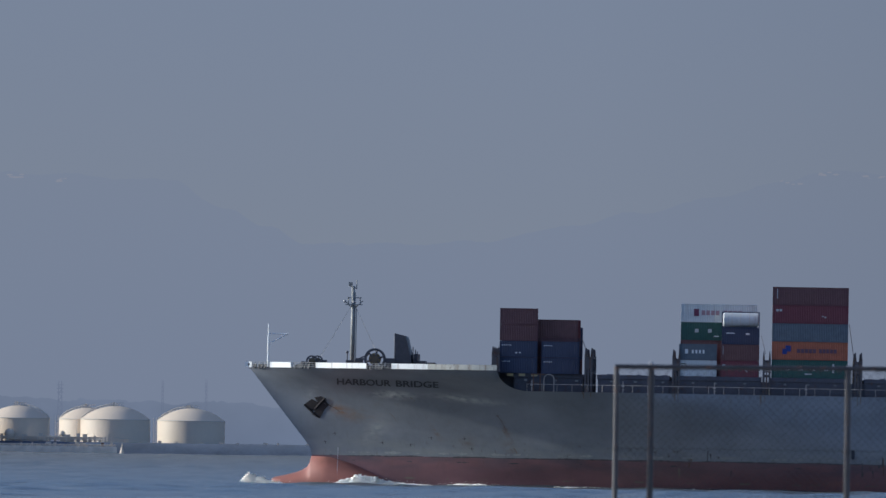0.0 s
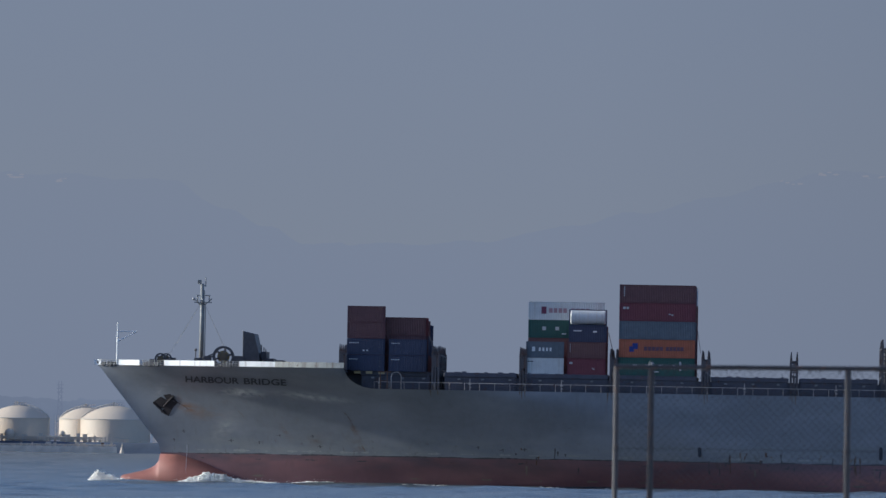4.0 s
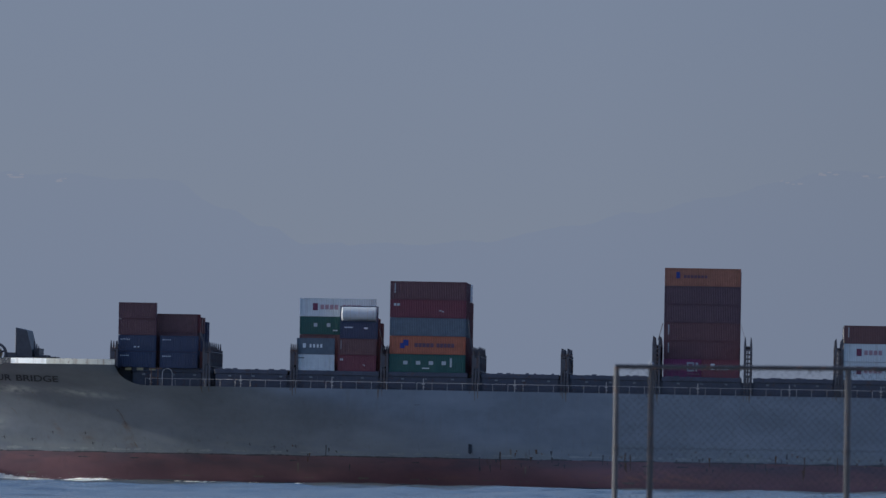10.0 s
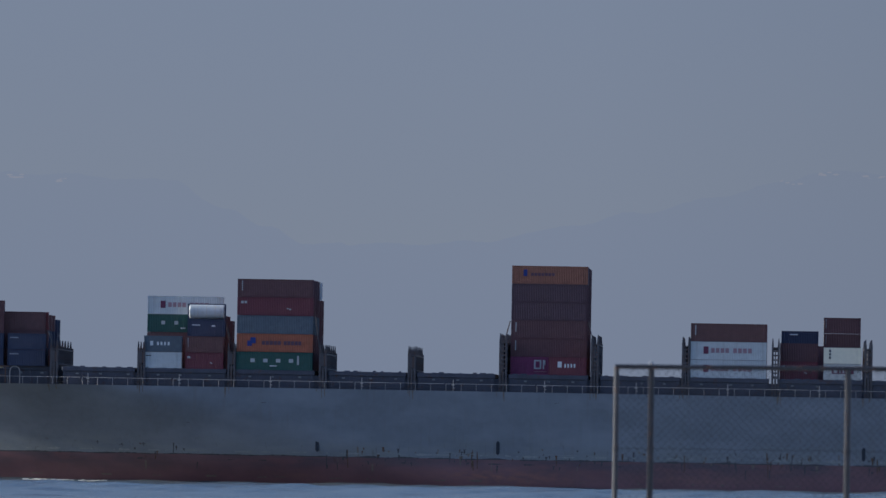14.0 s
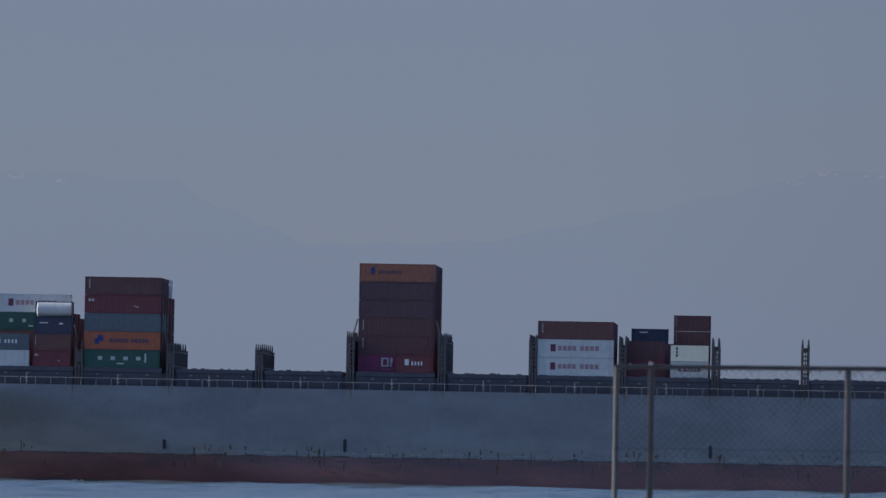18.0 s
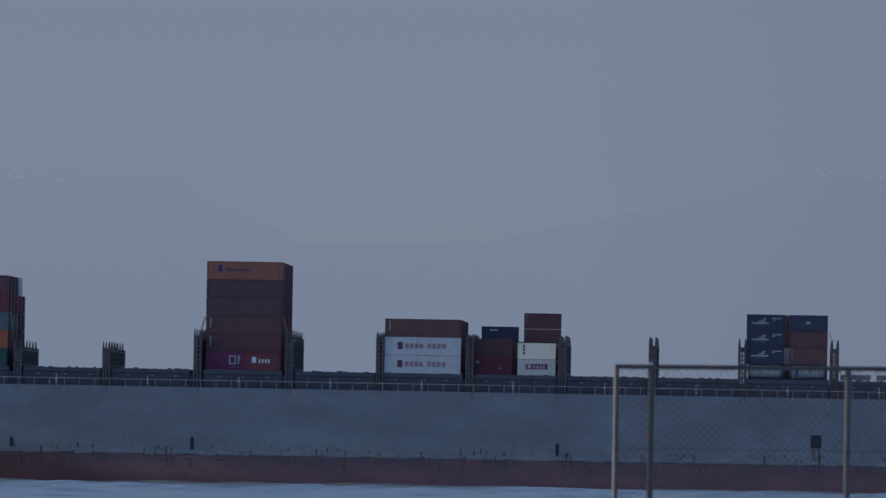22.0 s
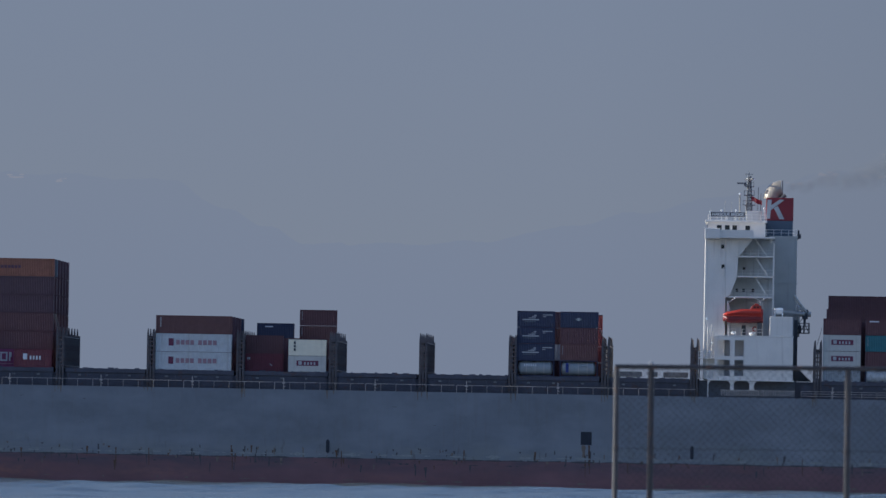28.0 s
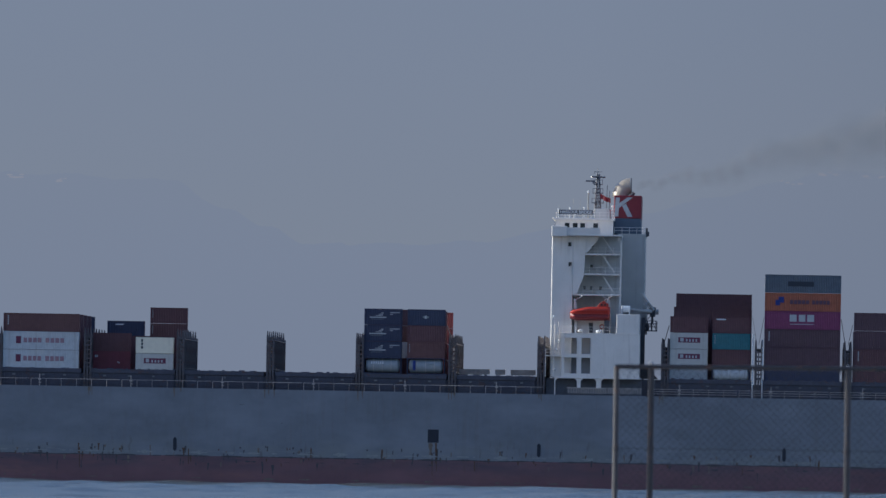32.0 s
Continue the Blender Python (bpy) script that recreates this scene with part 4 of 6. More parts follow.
    part("scanner_back", boxes((-1.7, 1.7, .0, .14, -.12, .12), (-.12, .12, -.1, .1, -.5, -.12)), BLACK, bar, "dark back of the scanner")
    TURNING.append((bar, (253.1, 0, 50.87)))
    part("radar_scanner", boxes((251.1, 252.6, -.9, -.6, 50.05, 50.3), (252.2, 253.1, -.8, -.4, 49.8, 50.05)), RADAR_GREY, rm, "grey radar scanner bar")
    part("mast_top", rods(0.05, ((253, 0, 51), (253, 0, 52.2)), ((252.5, 0, 51.7), (253.7, 0, 51.7)), ((252.5, 0, 51.4), (252.5, 0, 51.8)), ((254.5, .3, 45), (254.6, .3, 49.6)), ((255.0, -.3, 45), (255.0, -.3, 48.6)), seg=6), RADAR_GREY, rm)
    bm = rods(0.11, ((251.6, -3, 43.9), (251.6, -3, 48.2)))
    part("antenna_post", bm, MAST_GREY, ship)
    for s, y, z, r in ((251.6, -3, 48.4, 0.19), (251.0, -6, 45.7, 0.14), (248.7, -7, 45.6, 0.16), (246.9, -9, 45.3, .15), (255.6, -6.5, 46.0, .18), (249.6, -9.8, 44.5, .12)):
        bm = bmesh.new()
        ball(bm, (s, y, z), r)
        rod(bm, (s, y, 43.9), (s, y, z), 0.05)
        part("antenna_dome", bm, BULWARK_WHITE, ship, "small white antenna dome", smooth=True)
    part("aerial", rods(0.025, ((249.2, -5, 43.9), (249.2, -5, 47.2)), ((250.3, -2, 43.9), (250.3, -2, 47.0)), ((247.0, -9, 43.9), (247.0, -9, 45.9)), seg=5), MAST_GREY, ship)
    # funnel and casing
    part("engine_casing", boxes((256.6, 261.0, -8, 8, 15.3, 41.55)), CASING, ship, "plain light grey engine casing", bevel=0.06)
    part("casing_ledge", boxes((256.5, 261.1, -8.1, 8.1, 34.0, 34.12), (256.5, 261.1, -8.1, 8.1, 41.3, 41.6)), CASING, ship)
    part("funnel_band", boxes((255.9, 260.25, -7, 7, 41.6, 44.1)), FUNNEL_GREY, ship, "dark grey lower funnel band", bevel=0.05)
    fun = part("funnel", boxes((255.85, 260.3, -7.05, 7.05, 44.1, 47.8)), FUNNEL_RED, ship, "dark red funnel with a white emblem", bevel=0.05)
    bm = bmesh.new()
    y0, y1 = -7.12, -7.05
    prism(bm, [(255.95, 44.4), (256.55, 44.4), (256.75, 47.45), (256.1, 47.45)], y0, y1)
    prism(bm, [(256.65, 45.75), (257.2, 46.2), (258.85, 47.5), (258.0, 47.5), (256.7, 46.55)], y0, y1)
    prism(bm, [(257.15, 46.1), (257.75, 46.5), (258.85, 44.35), (258.05, 44.35)], y0, y1)
    part("funnel_emblem", bm, INKS["pale"], fun, "plain white bars")
    bm = bmesh.new()
    rings = []
    for k in range(12):
        th = radians(180 - 86 * k / 11)
        d = Vector((math.cos(th), 0, math.sin(th)))
        c = Vector((258.45, 0, 47.75)) + d * 1.58
        r = 1.5 - .05 * (k / 11)
        rings.append([c + (d * math.cos(a) + Vector((0, 1, 0)) * math.sin(a)) * r for a in [j * math.tau / 28 for j in range(29)]])
    sheet(bm, rings)
    part("exhaust_pipe", bm, STAINLESS, fun, "bent bright steel exhaust pipe", smooth=True)
    bm = bmesh.new()
    rod(bm, (258.42, 0, 49.28), (258.56, 0, 49.28), 1.5, seg=28)
    part("exhaust_mouth", bm, BLACK, fun)
    bm = bmesh.new()
    rod(bm, (258.2, -1.5, 47.7), (259.0, -1.5, 48.4), 0.3)
    part("vent_pipe", bm, BLACK, fun)
    bm = bmesh.new()
    sheet(bm, [[(253.5 + 1.7 * k / 8, -1.4 + .12 * math.sin(k * 1.3), 48.1 - .75 * k / 8 - d + .06 * math.sin(k * 1.1)) for k in range(9)] for d in (0, .35, .75)])
    part("mast_flag", bm, FUNNEL_RED, rm, "small red flag")
    part("funnel_rail", rods(0.04, *[((255.8, -7.8, z), (261.0, -7.8, z)) for z in (42.1, 42.6)], *[((s, -7.8, 41.6), (s, -7.8, 42.6)) for s in (256, 257.2, 258.4, 259.6, 260.9)], seg=6), WHITE, ship)
    bm = rods(0.16, ((261.2, -6, 41.2), (261.2, -6, 42.6)))
    box(bm, 261.0, 261.6, -6.3, -5.7, 41.3, 42.0)
    part("casing_lamp", bm, BLACK, ship)
    # galleries with rails and stairs
    for z, s0 in ((37.85, 251.0), (34.65, 251.0), (31.35, 249.8)):
        g = part("gallery", boxes((s0, 257.4, -20.6, -14.4, z, z + 0.25)), WHITE, ship, "white open gallery deck", bevel=0.03)
        part("gallery_rail", rods(0.03, *[((s0, -20.5, z + h), (257.3, -20.5, z + h)) for h in (.65, 1.2)], *[((s0 + k * (257.3 - s0) / 5, -20.5, z), (s0 + k * (257.3 - s0) / 5, -20.5, z + 1.2)) for k in range(6)], seg=6), WHITE, g)
    for z0, z1, s0, s1 in ((37.9, 41.0, 256.2, 254.0), (34.7, 37.9, 256.4, 254.2), (31.4, 34.7, 256.4, 254.2)):
        bm = bmesh.new()
        for y in (-19.6, -18.7):
            prism(bm, [(s0, z0), (s0 + .25, z0), (s1 + .25, z1), (s1, z1)], y - .05, y + .05)
        for k in range(9):
            f = (k + .5) / 9
            box(bm, s0 + (s1 - s0) * f, s0 + (s1 - s0) * f + .25, -19.6, -18.7, z0 + (z1 - z0) * f, z0 + (z1 - z0) * f + .05)
        part("stair", bm, WHITE, ship, "steep white outside stair")
    part("gallery_post", boxes((257.15, 257.4, -20.6, -20.3, 28.4, 40.2), (256.7, 257.0, -20.6, -20.3, 40.2, 41.0)), WHITE, ship)
    for s, z in ((248.8, 39.2), (248.9, 36.0)):
        part("porthole", boxes((s, s + .5, -20.66, -20.5, z, z + .65)), GLASS, ship)
    for s, z in ((252.3, 39.2), (252.3, 35.9), (252.3, 32.4), (253.8, 32.4), (251.2, 32.4)):
        part("porthole", boxes((s, s + .4, -14.56, -14.4, z, z + .5)), GLASS, ship)
    part("pipe_run", boxes((249.2, 249.35, -20.75, -20.6, 34.6, 36.2), (247.2, 248.1, -20.75, -20.6, 38.0, 38.08)), WHITE, ship)
    # lower deck house at the ship's side, with openings
    y0, y1 = -22.7, -22.4
    spans = [(248.1, 248.5, y0, y1, 18.2, 25.1), (250.5, 251.25, y0, y1, 18.2, 25.1), (252.68, 260.6, y0, y1, 18.2, 25.1)]
    for a, b in ((248.5, 250.5), (251.25, 252.68)):
        spans += [(a, b, y0, y1, 24.5, 25.1), (a, b, y0, y1, 21.35, 21.95), (a, b, y0, y1, 18.2, 18.8)]
    part("side_house_wall", boxes(*spans), WHITE, ship, "white side wall with open bays")
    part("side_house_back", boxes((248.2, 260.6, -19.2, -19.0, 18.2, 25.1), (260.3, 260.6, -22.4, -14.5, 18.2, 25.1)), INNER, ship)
    part("side_house_top", boxes((248.1, 260.7, -22.75, -14.4, 25.1, 25.3), (247.0, 260.9, -22.85, -14.4, 18.0, 18.2), (247.9, 260.6, -22.4, -14.4, 21.5, 21.6)), WHITE, ship, bevel=0.03)
    part("aft_locker", boxes((256.8, 260.5, -22.6, -16.5, 25.3, 28.4)), WHITE, ship, "plain white locker house", bevel=0.05)
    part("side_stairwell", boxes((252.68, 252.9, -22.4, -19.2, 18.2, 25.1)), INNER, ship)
    # arcade under the side house
    for s0, s1 in ((247.0, 247.15), (250.6, 251.2), (253.7, 254.5)):
        bm = bmesh.new()
        prism(bm, [(s0, 15.35 if s0 < 248 else 16.5), (s1, 15.35 if s0 < 248 else 16.5), (s1, 17.6), (s1 + .4, 18.0), (s0 - (.4 if s0 > 248 else 0), 18.0), (s0, 17.6)], -22.7, -22.4)
        part("arcade_post", bm, WHITE, ship, "white post under the side house")
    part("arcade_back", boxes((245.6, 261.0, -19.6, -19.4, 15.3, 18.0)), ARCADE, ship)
    part("arcade_back", boxes((261.0, 265.4, -19.6, -19.4, 15.3, 18.0)), DECK_DARK, ship)
    bm = bmesh.new()
    for k in range(44):
        s = 249.2 + k * .27
        box(bm, s, s + .1, -22.75, -22.65, 15.6, 16.5)
    box(bm, 249, 261, -22.76, -22.64, 16.45, 16.55)
    part("slat_rail", bm, RAIL, ship, "pale slatted rail")
    part("house_rail", rods(0.03, *[((248.1, -22.6, 25.3 + h), (256.8, -22.6, 25.3 + h)) for h in (.5, 1.0)], *[((248.1 + k * 1.08, -22.6, 25.3), (248.1 + k * 1.08, -22.6, 26.3)) for k in range(9)], seg=6), WHITE, ship)
    # forward platforms with small white fittings
    bm = boxes((245.4, 248.2, -22.2, -19.0, 21.5, 21.65), (246.6, 248.2, -22.2, -19.0, 18.2, 18.35))
    for s in (245.5, 246.8, 248.0):
        rod(bm, (s, -22.1, 18.2), (s, -22.1, 22.7), 0.05, seg=6)
    for z in (22.1, 22.6):
        rod(bm, (245.5, -22.1, z), (248.1, -22.1, z), 0.035, seg=6)
    rod(bm, (246.9, -22, 21.6), (246.9, -22, 26.6), 0.07)
    rod(bm, (247.5, -22, 21.6), (247.5, -22, 27.0), 0.09)
    part("side_platform", bm, WHITE, ship)
    for s, z in ((247.2, 22.6), (247.6, 24.0), (247.0, 19.4), (246.7, 27.9)):
        bm = bmesh.new()
        ball(bm, (s, -22.1, z), 0.17, (1, 1, 1.3))
        part("white_fitting", bm, BULWARK_WHITE, ship, smooth=True)
    # boat deck
    for s in (250.2, 254.9):
        bm = bmesh.new()
        prism(bm, [(s - .2, 25.3), (s + .2, 25.3), (s + .15, 29.8), (s - .15, 31.0)], -20.0, -19.7)
        rod(bm, (s, -19.8, 30.6), (s + 1.0, -21.0, 31.3), 0.1)
        part("davit", bm, WHITE, ship, "white boat davit")
    part("davit_arm", rods(0.07, ((253.5, -20.5, 31.9), (255.6, -20.5, 30.6)), ((255.6, -20.5, 30.6), (255.6, -20.5, 26)), seg=6), WHITE, ship)
    part("davit_arm", rods(0.07, ((249.4, -20.5, 25.4), (249.4, -20.5, 31)), seg=6), WHITE, ship)
    part("boat_deck_house", boxes((250.5, 255.8, -18.5, -14.4, 25.3, 28.5)), WHITE, ship)
    part("door", boxes((252.3, 252.95, -18.6, -18.5, 25.4, 27.0)), BLACK, ship)
    for s, z, r in ((251.0, 25.7, .33), (254.0, 25.6, .4)):
        bm = bmesh.new()
        ball(bm, (s, -21.8, z), r, (1.3, 1, .8))
        part("raft_canister", bm, BULWARK_WHITE, ship, smooth=True)
    bm = bmesh.new()
    for k in range(16):
        a0, a1 = k * math.tau / 16, (k + 1) * math.tau / 16
        rod(bm, (254.4 + .33 * math.cos(a0), -18.7, 26.4 + .33 * math.sin(a0)), (254.4 + .33 * math.cos(a1), -18.7, 26.4 + .33 * math.sin(a1)), 0.1, seg=6)
    part("lifebuoy", bm, ORANGE_GRP, ship, "orange lifebuoy")
    part("stern_side_locker", boxes((254.8, 255.6, -21.5, -20.6, 25.3, 27.4)), BLACK, ship)
    bm = bmesh.new()
    rod(bm, (257.5, -21, 29.3), (258.9, -21, 29.3), 0.55, seg=16)
    for s in (257.6, 258.8):
        box(bm, s - .1, s + .1, -21.5, -20.5, 28.4, 28.9)
    part("raft_drum", bm, BULWARK_WHITE, ship, "white life raft drum", bevel=0.05)
    # provision crane aft of the casing
    bm = rods(0.3, ((261.3, -13, 25.3), (261.3, -13, 30.2)))
    rod(bm, (257.5, -13, 29.0), (263.4, -13, 29.0), 0.42)
    box(bm, 259.0, 260.6, -13.6, -12.4, 28.6, 29.7)
    rod(bm, (260.6, -15.2, 32.0), (261.7, -15.2, 30.4), 0.2, 0.24)
    rod(bm, (261.7, -15.2, 30.4), (262.6, -14.4, 29.3), 0.24, 0.26)
    rod(bm, (258.6, -15.2, 29.25), (262.4, -15.2, 29.0), 0.27)
    cr = part("crane", bm, CASING, ship, "grey provision crane")
    part("crane_stay", rods(0.16, ((260.7, -13, 31.6), (261.2, -13, 30.4)), ((261.2, -13, 30.4), (262.3, -13, 29.2))), CASING, cr)
    part("crane_head", boxes((262.0, 262.9, -13.5, -12.5, 28.2, 29.2), (262.55, 262.95, -13.4, -12.6, 29.2, 29.75), (262.2, 262.6, -13.3, -12.7, 27.2, 28.2)), BLACK, cr, "dark crane head", bevel=0.05)
    bm = boxes((260.9, 263.2, -14, -12, 25.85, 26.0), (262.2, 262.45, -13.3, -12.9, 26.0, 27.6), (261.4, 261.9, -13.4, -12.8, 26.0, 27.1))
    for z in (26.5, 27.0, 27.45):
        box(bm, 260.9, 263.2, -14, -13.9, z, z + .13)
    for x in (260.9, 261.6, 262.3, 262.95, 263.12):
        box(bm, x, x + .13, -14, -13.9, 25.85, 27.5)
    for x0, z0, x1, z1 in ((260.95, 26.0, 261.7, 27.4), (261.7, 26.0, 262.4, 27.4), (263.1, 26.0, 262.4, 27.4), (261.3, 27.4, 262.2, 28.4)):
        rod(bm, (x0, -13.9, z0), (x1, -13.9, z1), .06, seg=6)
    part("crane_platform", bm, BLACK, cr, "dark railed crane platform")
    bm = bmesh.new()
    prism(bm, [(260.6, 25.2), (261.1, 27.6), (261.3, 27.6), (261.3, 20.4), (263.6, 18.1), (261.4, 18.1), (260.7, 20.0)], -16.2, -15.8)
    part("aft_brace", bm, BLACK, ship, "dark steel brace")
    part("aft_pillar", boxes((260.7, 261.3, -16, -15.5, 15.3, 28)), BLACK, ship)


def build_lifeboat():
    boat = aboard(thing("lifeboat", "enclosed orange lifeboat hanging under white davits", "lifeboat"), pose(249.3, -20.6, 27.25))
    def end(x):
        return math.sin(min(1, (x + .12) / .9) * math.pi / 2) * math.sin(min(1, (6.52 - x) / .5) * math.pi / 2)

    def section(z_low, z_high, round_low, round_high, name, paint, label):
        """A closed run of boxy hull sections between two heights, tapered to bow and stern."""
        bm = bmesh.new()
        rows = []
        for k in range(25):
            x = 6.4 * k / 24
            e, top, low = end(x), z_high(x), z_low(x)
            w = 1.28 * (.35 + .65 * e)
            rows.append([(x, w * y, z) for y, z in ((0, low), (-.6 * round_low, low), (-.92, low + .3), (-1, (low + top) / 2), (-.97, top - .3), (-.7 * round_high, top), (0, top), (.7 * round_high, top), (.97, top - .3), (1, (low + top) / 2), (.92, low + .3), (.6 * round_low, low), (0, low))])
        sheet(bm, rows)
        bmesh.ops.remove_doubles(bm, verts=bm.verts[:], dist=0.001)
        bmesh.ops.holes_fill(bm, edges=bm.edges[:], sides=20)
        part(name, bm, paint, boat, label, smooth=False)

    section(lambda x: .1 + .25 * max(0, 1 - x / 1.2), lambda x: 1.3, .6, 1.2, "boat_hull", BOAT_DARK, "dark red lower hull")
    section(lambda x: 1.15, lambda x: 1.75 + .55 * min(1, max(0, (x - .4) / 2.6)) - .25 * max(0, 1 - x / .5), 1.4, 1.0, "canopy", ORANGE_GRP, "orange-red rigid canopy")
    part("fender_strip", boxes((0.2, 6.25, -1.36, 1.36, 1.1, 1.28)), ORANGE_GRP, boat, bevel=0.04)
    bm = bmesh.new()
    prism(bm, [(4.2, 2.2), (4.75, 2.95), (5.05, 2.95), (5.1, 3.2), (5.6, 3.2), (5.65, 2.95), (6.1, 2.85), (6.2, 2.2)], -.75, .75)
    part("conning_cabin", bm, ORANGE_GRP, boat, bevel=0.08)
    for x in (4.85, 5.4):
        part("cabin_window", boxes((x, x + .35, -.79, -.7, 2.5, 2.75)), GLASS, boat)
    part("boat_hook", boxes((.6, .75, -.1, .1, 2.0, 3.6), (5.9, 6.05, -.1, .1, 2.0, 3.6)), WHITE, boat)


# ---- containers ----
PROTO = {}


def proto_container(length, height, paint, ribbed=True):
    key = (length, height, paint, ribbed)
    if key in PROTO:
        return PROTO[key]
    m = PAINTS[paint]
    c = new("shipping_container")
    W = 2.438
    period, deep = 0.278, 0.04 if ribbed else 0.0
    n = int((length - 0.3) / period)
    x0 = (length - n * period) / 2
    prof = [(0.1, deep)]
    for k in range(n):
        x = x0 + k * period
        prof += [(x, deep), (x + .07, deep), (x + .14, 0.005), (x + .21, 0.005)] if ribbed else []
    prof.append((length - 0.1, deep))
    for y, side in ((0.03, 1), (W - 0.03, -1)):
        bm = bmesh.new()
        sheet(bm, [[(x, y + side * d, z) for x, d in prof] for z in (0.12, height - 0.1)])
        part("side_wall", bm, m, c)
    bm = bmesh.new()
    sheet(bm, [[(length - 0.06 - (0.035 if k % 4 < 2 else 0.0), 0.1 + k * (W - .2) / 32, z) for k in range(33)] for z in (0.12, height - 0.1)])
    part("end_wall", bm, m, c)
    for y0, y1 in ((0.1, W / 2 - .01), (W / 2 + .01, W - .1)):
        d = part("door", boxes((0.03, 0.07, y0, y1, 0.14, height - .12)), m, c)
    bar = mesh_of("locking_bar", rods(0.02, ((0.015, 0, 0.15), (0.015, 0, height - .12)), seg=6), CASING)
    for y in (0.4, 0.85, 1.6, 2.05):
        part("locking_bar", bar, None, c).location = (0, y, 0)
    part("roof", boxes((0.08, length - .08, 0.06, W - .06, height - .07, height - .03)), m, c)
    post = boxes((0, .16, 0, .16, 0, height))
    me = mesh_of("corner_post", post, m)
    for x in (0, length - .16):
        for y in (0, W - .16):
            p = part("corner_post", me, None, c)
            p.location = (x, y, 0)
    for z0, z1 in ((0.0, .15), (height - .11, height - .005)):
        me = mesh_of("side_rail", boxes((0.16, length - .16, 0, .1, z0, z1)), m)
        for y in (0.0, W - .1):
            p = part("side_rail", me, None, c)
            p.location = (0, y, 0)
    part("floor", boxes((0.1, length - .1, .1, W - .1, 0.1, .14)), DECK_DARK, c)
    PROTO[key] = c
    return c


def proto_tank(paint):
    key = ("tank", paint)
    if key in PROTO:
        return PROTO[key]
    c = new("tank_container")
    L, W, H = 6.058, 2.438, 2.591
    bm = bmesh.new()
    rings = []
    for x, r in ((.16, .05), (.18, .7), (.24, 1.0), (.36, 1.14), (5.7, 1.14), (5.82, 1.0), (5.88, .7), (5.9, .05)) if paint == "silver" else ((.25, .05), (.3, .6), (.45, .95), (.7, 1.1), (5.36, 1.1), (5.6, .95), (5.76, .6), (5.8, .05)):
        rings.append([(x, W / 2 + r * math.cos(a), 1.32 + r * math.sin(a)) for a in [k * math.tau / 40 for k in range(41)]])
    sheet(bm, rings)
    part("vessel", bm, PAINTS[paint], c)
    for x in (1.6, 3.0, 4.4):
        bm = bmesh.new()
        sheet(bm, [[(x + d, W / 2 + q * math.cos(a), 1.32 + q * math.sin(a)) for a in [k * math.tau / 24 for k in range(25)]] for d, q in ((-.04, 1.1), (-.04, 1.16), (.04, 1.16), (.04, 1.1))])
        part("band", bm, CASING, c)
    me = mesh_of("corner_post", boxes((0, .14, 0, .14, 0, H)), PAINTS["blue"])
    for x in (0, L - .14):
        for y in (0, W - .14):
            p = part("corner_post", me, None, c)
            p.location = (x, y, 0)
    for z0, z1 in ((0.0, .14), (H - .12, H)):
        me = mesh_of("side_rail", boxes((0.14, L - .14, 0, .1, z0, z1)), PAINTS["blue"])
        for y in (0.0, W - .1):
            p = part("side_rail", me, None, c)
            p.location = (0, y, 0)
    PROTO[key] = c
    return c


NAMED = {"maroon": "dark maroon", "brown": "red-brown", "dark": "blackish maroon", "red": "red", "wine": "wine red", "blue": "dark blue", "navy": "navy blue", "steel": "steel blue", "green": "dark green", "teal": "teal", "orange": "orange", "ochre": "faded orange", "magenta": "magenta", "silver": "white corrugated", "white": "white refrigerated", "cream": "cream refrigerated", "grey": "pale grey"}


def marks(c, spec, height, length):
    """Plain bars on the near side of a container: (x0, x1, z0, z1, ink) in fractions of its side."""
    for k, (x0, x1, z0, z1, ink) in enumerate(spec):
        part("marking", boxes((x0 * length, x1 * length, -0.004 - 0.0015 * k, 0.03, z0 * height, z1 * height)), INKS[ink], c)


def row_of(x0, x1, z0, z1, ink, count, gap=0.42):
    """A line of lettering as plain blocks."""
    w = (x1 - x0) / count
    return [(x0 + k * w, x0 + (k + 1 - gap) * w, z0, z1, ink) for k in range(count)]


